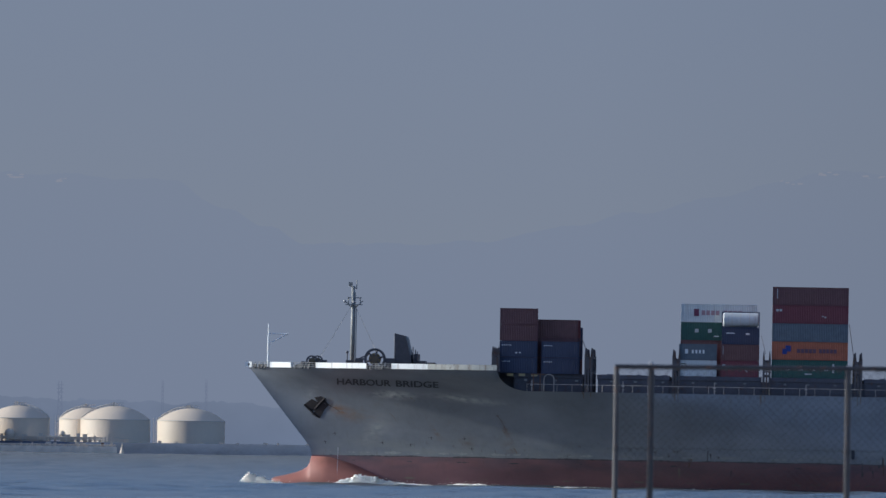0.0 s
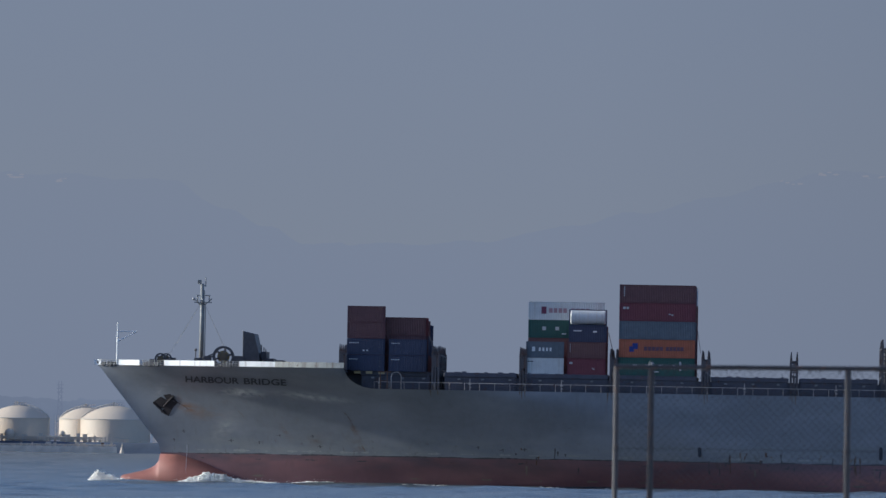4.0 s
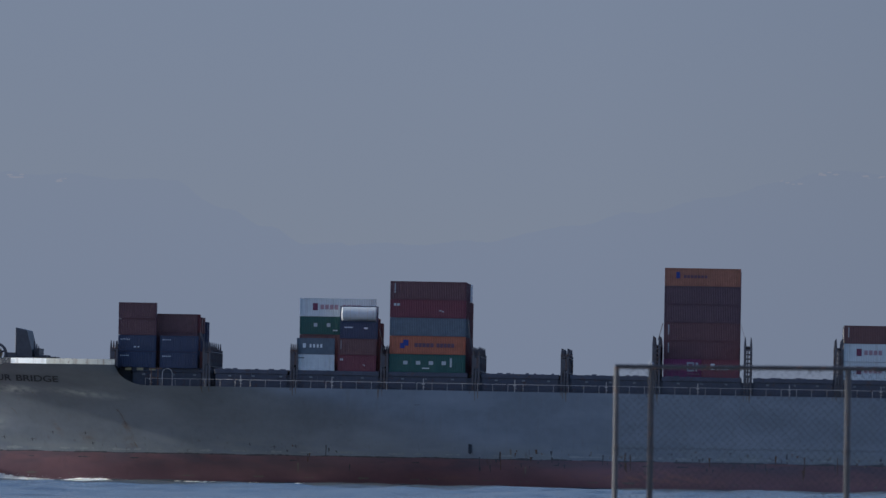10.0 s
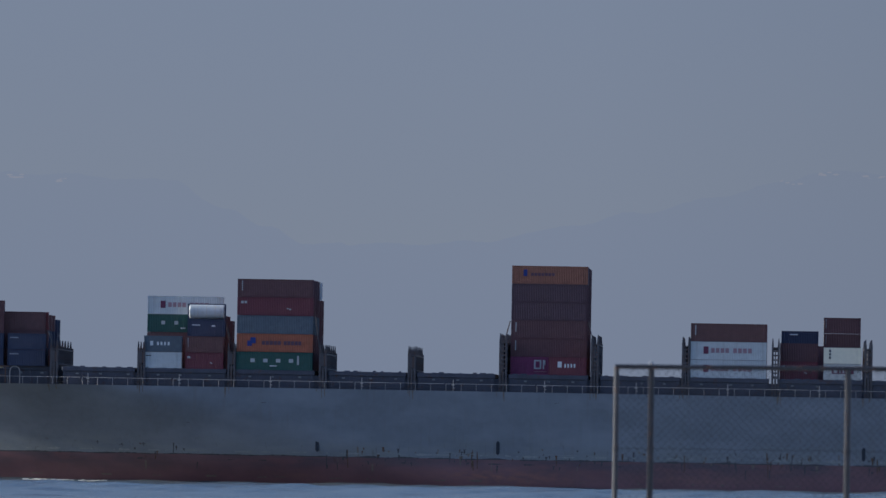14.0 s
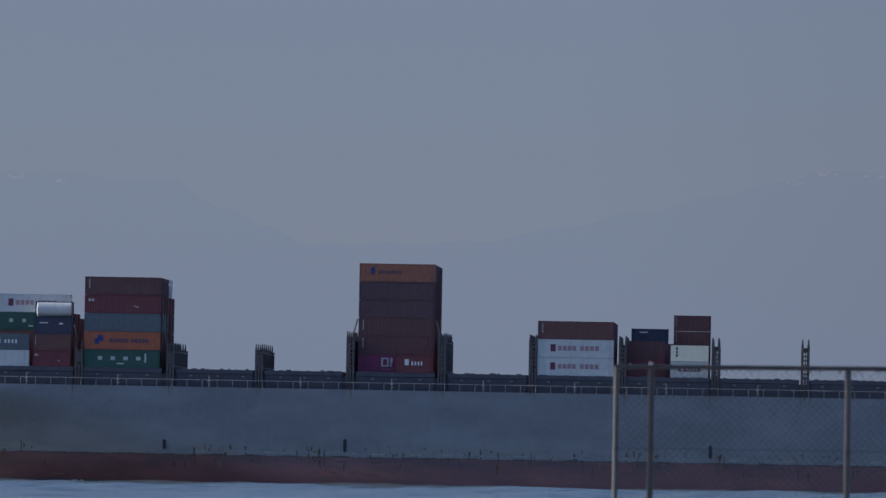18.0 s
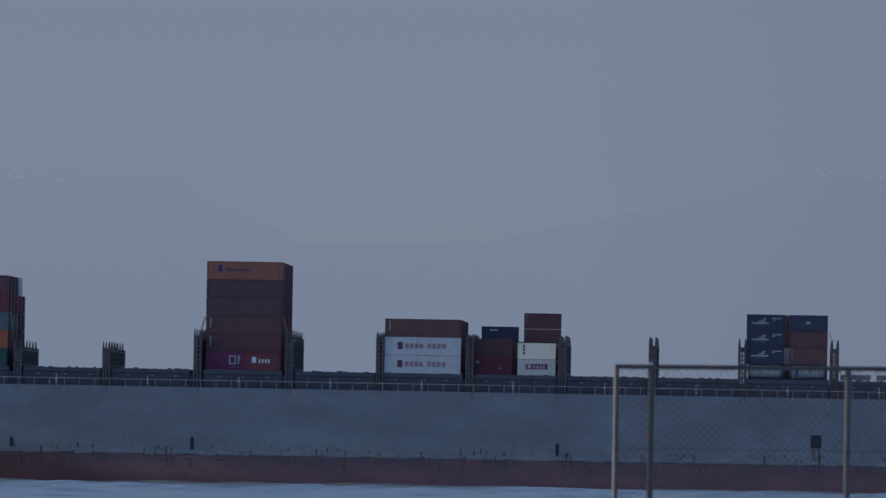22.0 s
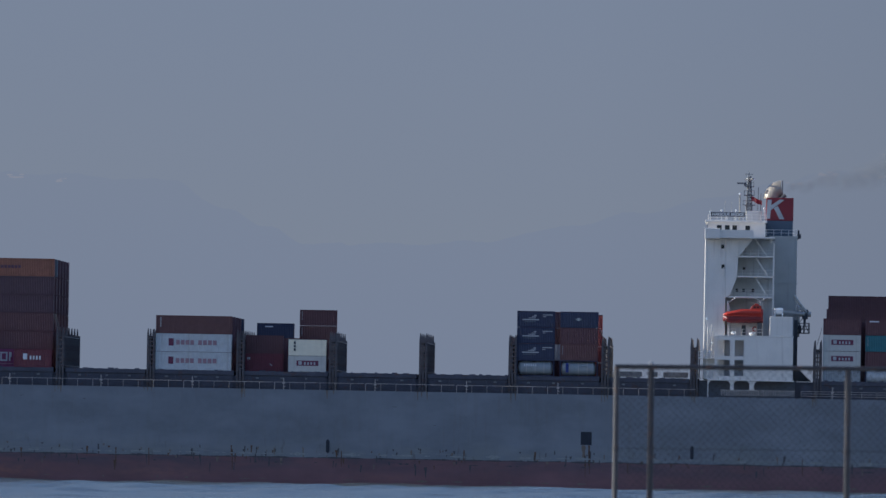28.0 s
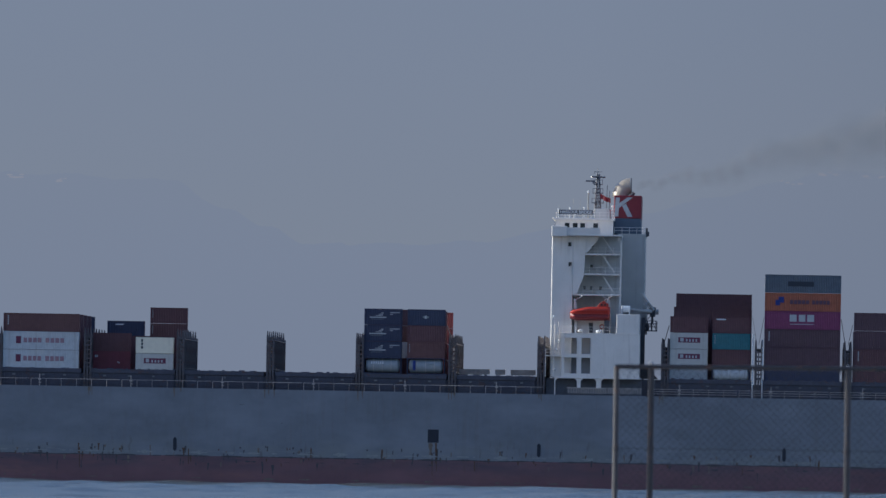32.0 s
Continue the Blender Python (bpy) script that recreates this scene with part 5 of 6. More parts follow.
LOGOS = {
    "long_plum": [(0.17, 0.235, .32, .72, "plum")] + row_of(.27, .52, .38, .64, "rose", 4, .25) + row_of(.56, .82, .38, .64, "rose", 4, .25),
    "four_white": row_of(.185, .86, .42, .62, "pale", 4, .66) + [(.80, .825, .3, .8, "pale"), (.44, .53, .2, .25, "white")],
    "two_white": row_of(.185, .53, .42, .62, "pale", 2, .72) + [(.44, .5, .2, .25, "white")],
    "blue_on_orange": [(.14, .20, .3, .6, "blue"), (.18, .25, .45, .78, "blue")] + row_of(.33, .59, .38, .60, "slate", 5, .15) + row_of(.62, .86, .38, .60, "slate", 5, .15),
    "faded_blue": [(.15, .20, .42, .78, "blue")] + row_of(.25, .57, .44, .60, "slate", 7, .2),
    "half_white": [(.31, .33, .32, .82, "pale"), (.385, .405, .32, .82, "pale"), (.33, .385, .32, .40, "pale"), (.33, .385, .74, .82, "pale"), (.425, .445, .32, .82, "pale"), (.445, .46, .55, .80, "pale"), (.31, .48, .16, .19, "rose")],
    "three_white": [(.33, .42, .42, .80, "pale"), (.45, .535, .42, .80, "pale"), (.56, .65, .42, .80, "pale"), (.33, .65, .26, .29, "pale")],
    "short_white": [(.24, .35, .42, .75, "white")] + row_of(.42, .75, .42, .63, "white", 4, .48),
    "plum_panel": [(.22, .80, .38, .70, "plum"), (.27, .36, .44, .66, "pale")] + row_of(.42, .76, .44, .60, "pale", 4, .5),
    "corner_small": row_of(.06, .30, .70, .75, "white", 5, .4) + [(.87, .88, .25 + .17 * k, .31 + .17 * k, "faint") for k in range(4)],
    "corner_dots": row_of(.06, .33, .70, .75, "white", 5, .4) + [(.42, .47, .22, .3, "white"), (.52, .56, .22, .3, "white")],
    "left_column": [(.056, .070, .35 + .11 * k, .43 + .11 * k, "pale") for k in range(5)],
    "db": [(.05, .082, .64, .77, "pale"), (.094, .125, .64, .77, "pale"), (.65, .675, .36, .42, "pale"), (.685, .71, .31, .38, "pale")],
    "peak": [(.14, .58, .42, .49, "pale"), (.30, .48, .54, .58, "pale"), (.38, .50, .62, .66, "pale"), (.44, .51, .70, .75, "pale"), (.18, .5, .32, .34, "sage"), (.68, .94, .73, .78, "pale"), (.68, .76, .63, .67, "pale")],
    "dot": [(.40, .46, .46, .56, "sage"), (.45, .51, .42, .60, "pale"), (.50, .56, .46, .56, "sage")],
    "tank_band": [(.16, .23, .25, .85, "blue"), (.55, .72, .62, .66, "sage")],
    "stencil": [(.14, .19, .70, .86, "black"), (.14, .19, .50, .64, "black"), (.14, .19, .28, .44, "black")],
    "plain_row": [(.22, .44, .74, .80, "white")],
    "panel_dark": [(.30, .64, .35, .62, "black")],
    "mol": [(.16, .24, .38, .66, "white")] + row_of(.34, .72, .40, .62, "white", 4, .48),
    "tiny": [(.05, .2, .74, .79, "black")],
    "white_row": row_of(.2, .55, .6, .75, "white", 6, .4),
    "pair": [(.12, .34, .66, .72, "white"), (.64, .74, .6, .7, "white")],
    "yellow_top": [(.1, .35, .8, .88, "white")],
}


def lat(row):
    return -21.35 + (row - 1) * 2.515


def stow(s, row, z, size, paint, high=True, logo=None, tank=False, ribbed=None):
    """One container: s of its forward end, row from the near side, base height; returns the top."""
    length = 12.192 if size == 40 else 6.058
    height = 2.896 if high else 2.591
    flat = paint in ("white", "cream") if ribbed is None else not ribbed
    src = proto_tank(paint) if tank else proto_container(length, height - 0.03, paint, not flat)
    c = copy_thing(src, pose(s, lat(row), z))
    if tank:
        tagged(c, f"{size}-foot tank container with a {NAMED[paint]} vessel in a blue frame", "container", "deck cargo")
        height = 2.591
    else:
        extra = " with pale markings" if logo else ""
        tagged(c, f"{NAMED[paint]} {size}-foot steel shipping container{extra} stowed on deck", "container", "deck cargo")
    if logo:
        marks(c, LOGOS[logo], height, length)
    aboard(c, pose(s, lat(row), z))
    return z + height + 0.03


def stack(s, row, size, tiers, z=18.22):
    for t in tiers:
        t = t if isinstance(t, tuple) else (t,)
        paint, high = t[0], t[1] if len(t) > 1 else True
        z = stow(s, row, z, size, paint, high, t[2] if len(t) > 2 else None, tank=len(t) > 3 and t[3])


def build_cargo():
    lo = False
    # bay behind the forecastle
    stack(41.7, 2, 20, [("blue", lo, "corner_small"), ("blue", lo, "corner_dots"), ("maroon", lo), ("maroon", lo)])
    stack(48.45, 2, 20, [("blue", lo, "corner_small"), ("blue", lo, "corner_small")])
    stack(42.0, 3, 40, ["brown", "maroon", "brown"])
    stack(48.5, 4, 20, ["blue", "maroon", "red"])
    for r in (7, 10, 13):
        stack(42.0, r, 40, ["maroon", "blue", ("brown", lo)])
    for r in (15, 17):
        stack(42.2, r, 40, [("maroon", lo), ("blue", lo), ("navy", lo)])
    # mixed bay with small white boxes
    stack(70.55, 1, 20, [("silver", lo, "tiny"), ("steel", lo, "mol")])
    stack(77.25, 1, 20, [("wine", lo, "db"), ("brown", lo, "left_column")])
    stack(77.35, 2, 20, [("maroon", lo), ("maroon", lo), ("blue", lo, "pair"), ("silver", lo, None, True)])
    stack(70.75, 3, 40, ["maroon", "brown", ("green", True, "two_white"), ("silver", True, "long_plum")])
    for r in (6, 9, 12):
        stack(70.75, r, 40, ["maroon", "brown", "maroon"])
    for r in (15, 17):
        stack(70.9, r, 40, ["brown", ("maroon", lo), ("maroon", lo)])
    # five-high bay
    five = [("green", True, "four_white"), ("orange", True, "blue_on_orange"), ("steel",), ("wine", True, "db"), ("maroon", True, "left_column")]
    stack(85.42, 1, 40, five)
    for r in (4, 7, 10):
        stack(85.45, r, 40, ["dark", "maroon", "steel", "maroon", "dark"])
    stack(85.6, 13, 40, ["maroon", "dark", "maroon", "brown", "silver"])
    stack(85.6, 16, 40, ["maroon", "dark", "maroon", "maroon"])
    # six-high bay
    stack(135.55, 1, 20, [("wine", True, "short_white")])
    stack(129.4, 2, 40, [("magenta", True, "half_white"), ("maroon", True, "left_column"), ("maroon", True, "left_column"), "dark", "dark", ("ochre", True, "faded_blue")])
    for r in (5, 8, 11, 14, 17):
        stack(129.4, r, 40, ["maroon", "dark", "maroon", "dark", "dark", "steel" if r == 5 else "dark"])
    # two white boxes under a brown one
    stack(158.3, 1, 40, [("silver", True, "long_plum"), ("silver", True, "long_plum"), ("brown", True, "left_column")])
    for r in (5, 9, 13, 17):
        stack(158.35, r, 40, ["maroon", "dark", "dark" if r < 17 else "navy"])
    # refrigerated pair and neighbours
    stack(172.65, 2, 20, [("wine", True, "db"), ("maroon", True)])
    stack(179.65, 1, 20, [("white", lo, "plum_panel"), ("cream", lo, "stencil")])
    for r in (6, 11):
        stack(172.7, r, 40, ["maroon", ("maroon", lo)])
    stack(172.85, 16, 20, ["maroon", ("maroon", lo), ("navy", lo, "plain_row")])
    stack(179.75, 17, 20, [("brown", lo), ("brown", lo), ("brown", lo, "left_column"), ("maroon", lo, "left_column")])
    # blue bay over tanks
    stack(216.3, 1, 20, [("grey", lo, "white_row", True), ("navy", lo, "peak"), ("navy", lo, "peak"), ("navy", lo, "peak")])
    stack(223.25, 1, 20, [("grey", lo, "tank_band", True), ("brown", lo, "left_column"), ("maroon", lo), ("blue", lo, "dot")])
    for r in (4, 8, 12):
        stack(216.6, r, 40, [("orange" if r == 8 else "maroon", lo), ("silver" if r == 4 else "maroon", lo), ("brown", lo), ("grey" if r == 8 else "dark", lo)])
    stack(217.2, 17, 40, [("maroon", lo), ("red", lo), ("red", lo), ("red", lo)])
    # bays behind the house
    stack(265.4, 1, 20, [("grey", lo), ("white", lo, "plum_panel"), ("white", lo, "plum_panel"), ("maroon", lo)], 17.85)
    stack(272.2, 1, 20, [("silver", lo, None, True), ("maroon", lo), ("teal", lo, "left_column"), ("maroon", lo, "yellow_top")], 17.85)
    stack(265.9, 3, 40, ["maroon", "maroon", "maroon", ("maroon", True)])
    stack(266.2, 5, 40, ["maroon", "maroon", "maroon", "brown", "maroon"], 17.5)
    stack(266.2, 12, 40, ["maroon", "maroon", "maroon", "brown"])
    stack(280.5, 1, 40, ["navy", "dark", ("dark", True, "left_column"), ("magenta", True, "three_white"), ("orange", True, "blue_on_orange"), ("steel", True, "panel_dark")], 17.75)
    stack(280.5, 9, 40, ["navy", "dark", "dark", "maroon", "maroon"], 17.75)
    stack(294.85, 1, 40, ["maroon", ("maroon", True, "left_column"), "dark", "dark"], 17.7)
    stack(294.85, 8, 40, ["maroon", "maroon", "dark"], 17.7)
    for s, z, dirn in ((54.9, 24.0, 1), (83.7, 25.0, 1), (97.8, 27.0, 1), (129.2, 26.8, -1), (141.8, 26.8, 1), (229.5, 26.2, 1), (265.2, 26.8, -1), (278.6, 28.3, 1), (280.4, 28.3, -1), (292.8, 28.3, 1), (294.7, 27.4, -1)):
        foot = 22.0 if s < 110 else 24.0
        for r in (1, 2, 3):
            y = lat(r) + 1.2
            rod_thing = new("lashing_rod", mesh_of("lashing_rod", rods(0.028, ((0, 0, 0), (-dirn * .75, 0, z - foot)), ((0, .5, 0), (-dirn * .75, .9, z - foot)), seg=6), LASH))
            tagged(rod_thing, "thin dark steel lashing rods bracing a container stack", "lashing rod", "lashing rods")
            aboard(rod_thing, pose(s + dirn * .75, y, foot))
    for c in PROTO.values():
        for o in (*c.children_recursive, c):
            bpy.data.objects.remove(o)


def build_foam(half):
    foam = bpy.data.materials.new("sea_foam")
    foam.use_nodes = True
    fn, fl = foam.node_tree.nodes, foam.node_tree.links
    fb = fn["Principled BSDF"]
    fb.subsurface_method = "BURLEY"
    fb.inputs["Base Color"].default_value = (0.99, 0.96, 0.90, 1)
    fb.inputs["Roughness"].default_value = 0.9
    fb.inputs["Subsurface Weight"].default_value = 1.0
    fb.inputs["Subsurface Radius"].default_value = (1.0, 1.0, 1.0)
    fb.inputs["Subsurface Scale"].default_value = 0.5
    coords, froth, relief = fn.new("ShaderNodeTexCoord"), fn.new("ShaderNodeTexNoise"), fn.new("ShaderNodeBump")
    froth.inputs["Scale"].default_value, froth.inputs["Detail"].default_value = 2.2, 5
    relief.inputs["Strength"].default_value, relief.inputs["Distance"].default_value = 1.0, 1.5
    fl.new(coords.outputs["Object"], froth.inputs["Vector"])
    fl.new(froth.outputs["Fac"], relief.inputs["Height"])
    fl.new(relief.outputs["Normal"], fb.inputs["Normal"])
    thin, both = fn.new("ShaderNodeBsdfTranslucent"), fn.new("ShaderNodeMixShader")
    thin.inputs["Color"].default_value = (0.98, 0.96, 0.92, 1)
    both.inputs[0].default_value = 0.45
    fl.new(fb.outputs[0], both.inputs[1])
    fl.new(thin.outputs[0], both.inputs[2])
    fl.new(both.outputs[0], fn["Material Output"].inputs["Surface"])
    rng = random.Random(4)

    def heap(name, label, spots):
        bm = bmesh.new()
        for x, y, z, rx, rz in spots:
            ball(bm, (x, y, z), 1, (rx, rx * .6, rz), 1)
        for v in bm.verts:
            v.co += Vector((noise.noise(v.co * 2.1), noise.noise(v.co * 2.1 + Vector((7, 0, 0))), noise.noise(v.co * 2.4 + Vector((0, 9, 0))))) * 0.16
        ob = new(name, mesh_of(name, bm, foam, smooth=True))
        tagged(ob, label, "foam")
        aboard(ob)

    def crest(name, label, s0, s1, height, offset, width, seed):
        """A rolling ridge of broken water along the hull, with an uneven lip."""
        bm = bmesh.new()
        rows, n = [], int((s1 - s0) / .14)
        for k in range(n + 1):
            s = s0 + (s1 - s0) * k / n
            base = offset(s)
            h = height(s) * (0.82 + 0.2 * noise.noise(Vector((s * .5, seed, 0))) + 0.05 * noise.noise(Vector((s * 2.1, seed, 3))) + 0.09 * noise.noise(Vector((s * 5.3, seed, 6))))
            row = []
            for j in range(9):
                v = j / 8
                up = max(0.0, math.sin(v * math.pi)) ** .7 * (1 + .16 * noise.noise(Vector((s * 1.3, v * 4, seed))) + .22 * noise.noise(Vector((s * 4.7, v * 9, seed))))
                row.append((s + .12 * noise.noise(Vector((s * 4, v * 5, seed + 5))), base - width * (1 - v), -.45 + max(.02, 1.35 * h) * up))
            rows.append(row)
        sheet(bm, rows)
        for k in range(int((s1 - s0) * 34)):
            p = Vector(rng.choice(rng.choice(rows)[1:7]))
            f = min(1.0, .35 + height(p.x))
            q = rng.uniform(.06, .18) * f
            ball(bm, p + Vector((0, 0, -q * .2)), 1, (q * rng.uniform(1.0, 2.2), q * 1.4, q * rng.uniform(.6, 1)), 1)
        for k in range(int((s1 - s0) * 3)):
            s = s0 + (s1 - s0) * rng.random()
            ball(bm, (s, offset(s) - width * rng.random(), height(s) * rng.uniform(.5, 1.05)), 1, (rng.uniform(.02, .07), .04, rng.uniform(.015, .04)), 1)
        ob = tagged(new(name, mesh_of(name, bm, foam, smooth=True)), label, "foam")
        aboard(ob)

    crest("bow_spray", "white water thrown up ahead of the bulb", -.5, 8.4, lambda s: 1.3 * math.exp(-((s - .9) / 1.0) ** 2) + .75 * math.exp(-((s - 2.6) / 1.6) ** 2) + .38 * math.exp(-((s - 5.0) / 2.0) ** 2) + .08, lambda s: -1.0 - .25 * s, 1.6, 2)
    crest("bow_wave", "curling white bow wave along the hull", 12.6, 33.0, lambda s: (1.4 * min(1, max(.1, (s - 13.4) / 5)) if s < 21.5 else .35 + 1.05 * math.exp((21.5 - s) / 2.8)) * min(1, (33.4 - s) / 4 + .08), lambda s: -max(half(s, 0), 4.6) - 1.4, 3.2, 5)
    crest("wake_foam", "thin line of foam beside the hull", 31.0, 43.0, lambda s: .55 * math.sin((s - 31) / 12 * math.pi) + .05, lambda s: -half(s, 0) - 1.8, 1.5, 9)
    # the ship's own low wave, running along her side; dark colour imitates hull reflection
    bm = bmesh.new()
    rows = []
    for k in range(480):
        s = 24 + k * .65
        h = .5 + .2 * noise.noise(Vector((s * .09, 2, 0))) + .10 * noise.noise(Vector((s * .45, 5, 0)))
        h *= min(1, (s - 23) / 12)
        y = -half(s, 0) - .15
        rows.append([(s, y, h * .9 - .35), (s, y - .3, h - .35), (s, y - .5, h * .8 - .35), (s, y - .75, h * .45 - .35), (s, y - 1.05, h * .1 - .35), (s, y - 1.5, -.7)])
    sheet(bm, rows)
    aboard(tagged(new("side_wave", mesh_of("side_wave", bm, mat("hull_reflection_water", (0.040, 0.050, 0.062), 0.5, vary=0.35, scale=0.5, fine=2.0, bump=0.8), smooth=True)), "low wave along the ship's side, darkened like the hull's reflection", "wave"))
    for s0, n in ((51, 18), (60, 10), (71, 14), (84, 4), (99, 3), (122, 4), (219, 6), (283, 8)):
        spots = [(s0 + k * .45 + rng.uniform(-.2, .2), -half(s0 + k * .45, 0) - 1.6 + rng.uniform(-.5, .5), rng.uniform(-.2, .0), rng.uniform(.3, .8), rng.uniform(.08, .18)) for k in range(n)]
        heap("wake_foam", "thin line of foam beside the hull", spots)


def build_smoke():
    m = bpy.data.materials.new("thin_smoke")
    m.use_nodes = True
    n, l = m.node_tree.nodes, m.node_tree.links
    n.remove(n["Principled BSDF"])
    tr, df, mx = n.new("ShaderNodeBsdfTransparent"), n.new("ShaderNodeBsdfDiffuse"), n.new("ShaderNodeMixShader")
    df.inputs["Color"].default_value = (0.50, 0.40, 0.27, 1)
    tc, nz, rg = n.new("ShaderNodeTexCoord"), n.new("ShaderNodeTexNoise"), n.new("ShaderNodeMapRange")
    nz.inputs["Scale"].default_value, nz.inputs["Detail"].default_value = 1.0, 3
    l.new(tc.outputs["Object"], nz.inputs["Vector"])
    rg.inputs["From Min"].default_value, rg.inputs["From Max"].default_value = 0.25, 0.8
    rg.inputs["To Min"].default_value, rg.inputs["To Max"].default_value = 0.04, 0.20
    l.new(nz.outputs["Fac"], rg.inputs["Value"])
    # thinner towards the outer rim of a puff
    mp, ln, fall, mu = n.new("ShaderNodeMapping"), n.new("ShaderNodeVectorMath"), n.new("ShaderNodeMapRange"), n.new("ShaderNodeMath")
    mp.inputs["Scale"].default_value = (1, 0, 1)
    ln.operation, mu.operation = "LENGTH", "MULTIPLY"
    l.new(tc.outputs["Object"], mp.inputs["Vector"])
    l.new(mp.outputs["Vector"], ln.inputs[0])
    fall.interpolation_type = "SMOOTHSTEP"
    fall.inputs["From Min"].default_value, fall.inputs["From Max"].default_value = 0.15, 0.95
    fall.inputs["To Min"].default_value, fall.inputs["To Max"].default_value = 1.0, 0.0
    l.new(ln.outputs["Value"], fall.inputs["Value"])
    l.new(rg.outputs["Result"], mu.inputs[0])
    l.new(fall.outputs["Result"], mu.inputs[1])
    l.new(mu.outputs[0], mx.inputs[0])
    l.new(tr.outputs[0], mx.inputs[1])
    l.new(df.outputs[0], mx.inputs[2])
    l.new(mx.outputs[0], n["Material Output"].inputs["Surface"])
    rng = random.Random(12)
    meshes = []
    for k in range(4):
        bm = bmesh.new()
        ball(bm, (0, 0, 0), 1, sub=4)
        for v in bm.verts:
            v.co *= 1 + 0.12 * noise.fractal(v.co * 1.3 + Vector((k * 9, 0, 0)), 1, 2, 3)
        bmesh.ops.delete(bm, geom=[f for f in bm.faces if f.calc_center_median().y > 0], context="FACES")
        meshes.append(mesh_of("smoke_puff", bm, m, smooth=True))
    for k in range(20):
        f = k / 19
        d = 1.0 + 51 * f ** 1.3
        r = 0.95 + 0.15 * d
        puff = tagged(new("smoke_puff", meshes[k % 4]), "thin brown-grey exhaust smoke drifting off the funnel", "smoke", "exhaust plume")
        puff.scale = (r * rng.uniform(1.2, 1.5), r * .4, r * rng.uniform(.8, 1.05))
        rise = 49.3 + 0.19 * d + .0012 * d * d + rng.uniform(-.25, .25) * r
        SMOKE.append((puff, 259 + d, (-1) ** k * r * .6, rise, 0.035 * d, rng.uniform(-28, -10), rng.uniform(-8, 8)))




def build_far_shore():
    """Domed storage tanks, pipework, pylons and a buoy across the bay."""
    D = 4790

    def tank(x, r, wall, dome, y, base, walkway):
        t = thing("storage_tank", "large white domed storage tank on the far shore", "storage tank", "tank farm")
        t.location = (x, y, base)
        bm = bmesh.new()
        sheet(bm, [[(r * math.cos(a), r * math.sin(a), z) for a in [k * math.tau / 64 for k in range(65)]] for z in (0, wall)])
        part("tank_wall", bm, TANK_WHITE, t, smooth=True)
        bm = bmesh.new()
        R = (r * r + dome * dome) / (2 * dome)
        rows = []
        for k in range(11):
            rr = (r + 0.12) * (1 - k / 10) + 0.01
            rows.append([(rr * math.cos(a), rr * math.sin(a), wall + math.sqrt(max(0, R * R - min(rr, r) ** 2)) - (R - dome)) for a in [j * math.tau / 64 for j in range(65)]])
        sheet(bm, rows)
        part("dome", bm, TANK_WHITE, t, smooth=True)
        bm = bmesh.new()
        for k in range(64):
            a0, a1 = k * math.tau / 64, (k + 1) * math.tau / 64
            rod(bm, ((r + .15) * math.cos(a0), (r + .15) * math.sin(a0), wall), ((r + .15) * math.cos(a1), (r + .15) * math.sin(a1), wall), 0.14, seg=4)
        part("eave_ring", bm, CASING, t)
        pts = []
        for k in range(9):
            rr = r * (1 - k / 9)
            pts.append((walkway * rr * .97, -rr * .2, wall + math.sqrt(R * R - rr * rr) - (R - dome) + .9))
        bm = bmesh.new()
        for a, b in zip(pts, pts[1:]):
            rod(bm, a, b, 0.16, seg=5)
            rod(bm, (a[0], a[1], a[2] - .45), (b[0], b[1], b[2] - .45), 0.1, seg=5)
            rod(bm, (a[0], a[1], a[2] - .9), a, 0.14, seg=5)
        part("roof_stair", bm, CASING, t)
        bm = boxes((-2.2, 3.2, -1.5, 1.0, wall + dome, wall + dome + .2))
        for x2 in (-2.2, -1.4, -.5, .5, 1.9, 3.0):
            box(bm, x2, x2 + .12, -1.5, -1.4, wall + dome, wall + dome + 1.3)
        box(bm, -2.2, 3.2, -1.5, -1.4, wall + dome + 1.1, wall + dome + 1.3)
        box(bm, -1.2, -.2, -.5, .5, wall + dome, wall + dome + 1.6)
        box(bm, .3, .9, -.5, .2, wall + dome, wall + dome + 1.0)
        part("roof_platform", bm, CASING, t)
        bm = boxes(*[(-r - x2, -r - x2 + .12, y2, y2 + .12, 0, wall + 1.2) for x2 in (1.7, .5) for y2 in (-.6, .6)])
        for k in range(7):
            rod(bm, (-r - 1.6, -.6, k * 1.3), (-r - .5, -.6, k * 1.3 + 1.3), .08, seg=5)
            box(bm, -r - 1.7, -r - .4, -.6, -.3, k * 1.3, k * 1.3 + .08)
        part("stair_tower", bm, CASING, t)
        return t

    for x, r, wall, dome, near, back, walkway in ((-174.4, 12.9, 9.5, 5.2, 0, 0, 1), (-195.0, 12.9, 9.0, 5.2, -24, -24, -1), (-146.6, 11.8, 9.4, 4.8, 24, 50, -1), (-134.3, 14.4, 9.4, 5.6, 0, 36, -1), (-103.65, 14.1, 9.3, 5.3, 30, 70, -1)):
        k = (D + back) / (D + near)
        tank(x * k, r * k, wall * k, dome * k, D + back, 4.4, walkway)
    sph = thing("gas_sphere", "small white spherical gas holder beside the tanks", "storage tank")
    sph.location = (-177.5, 4774.5, 4.4)
    bm = bmesh.new()
    ball(bm, (0, 0, 2.9), 2.2, sub=3)
    part("sphere", bm, TANK_WHITE, sph, smooth=True)
    for a in [k * math.tau / 6 for k in range(6)]:
        x, y = 1.6 * math.cos(a), 1.6 * math.sin(a)
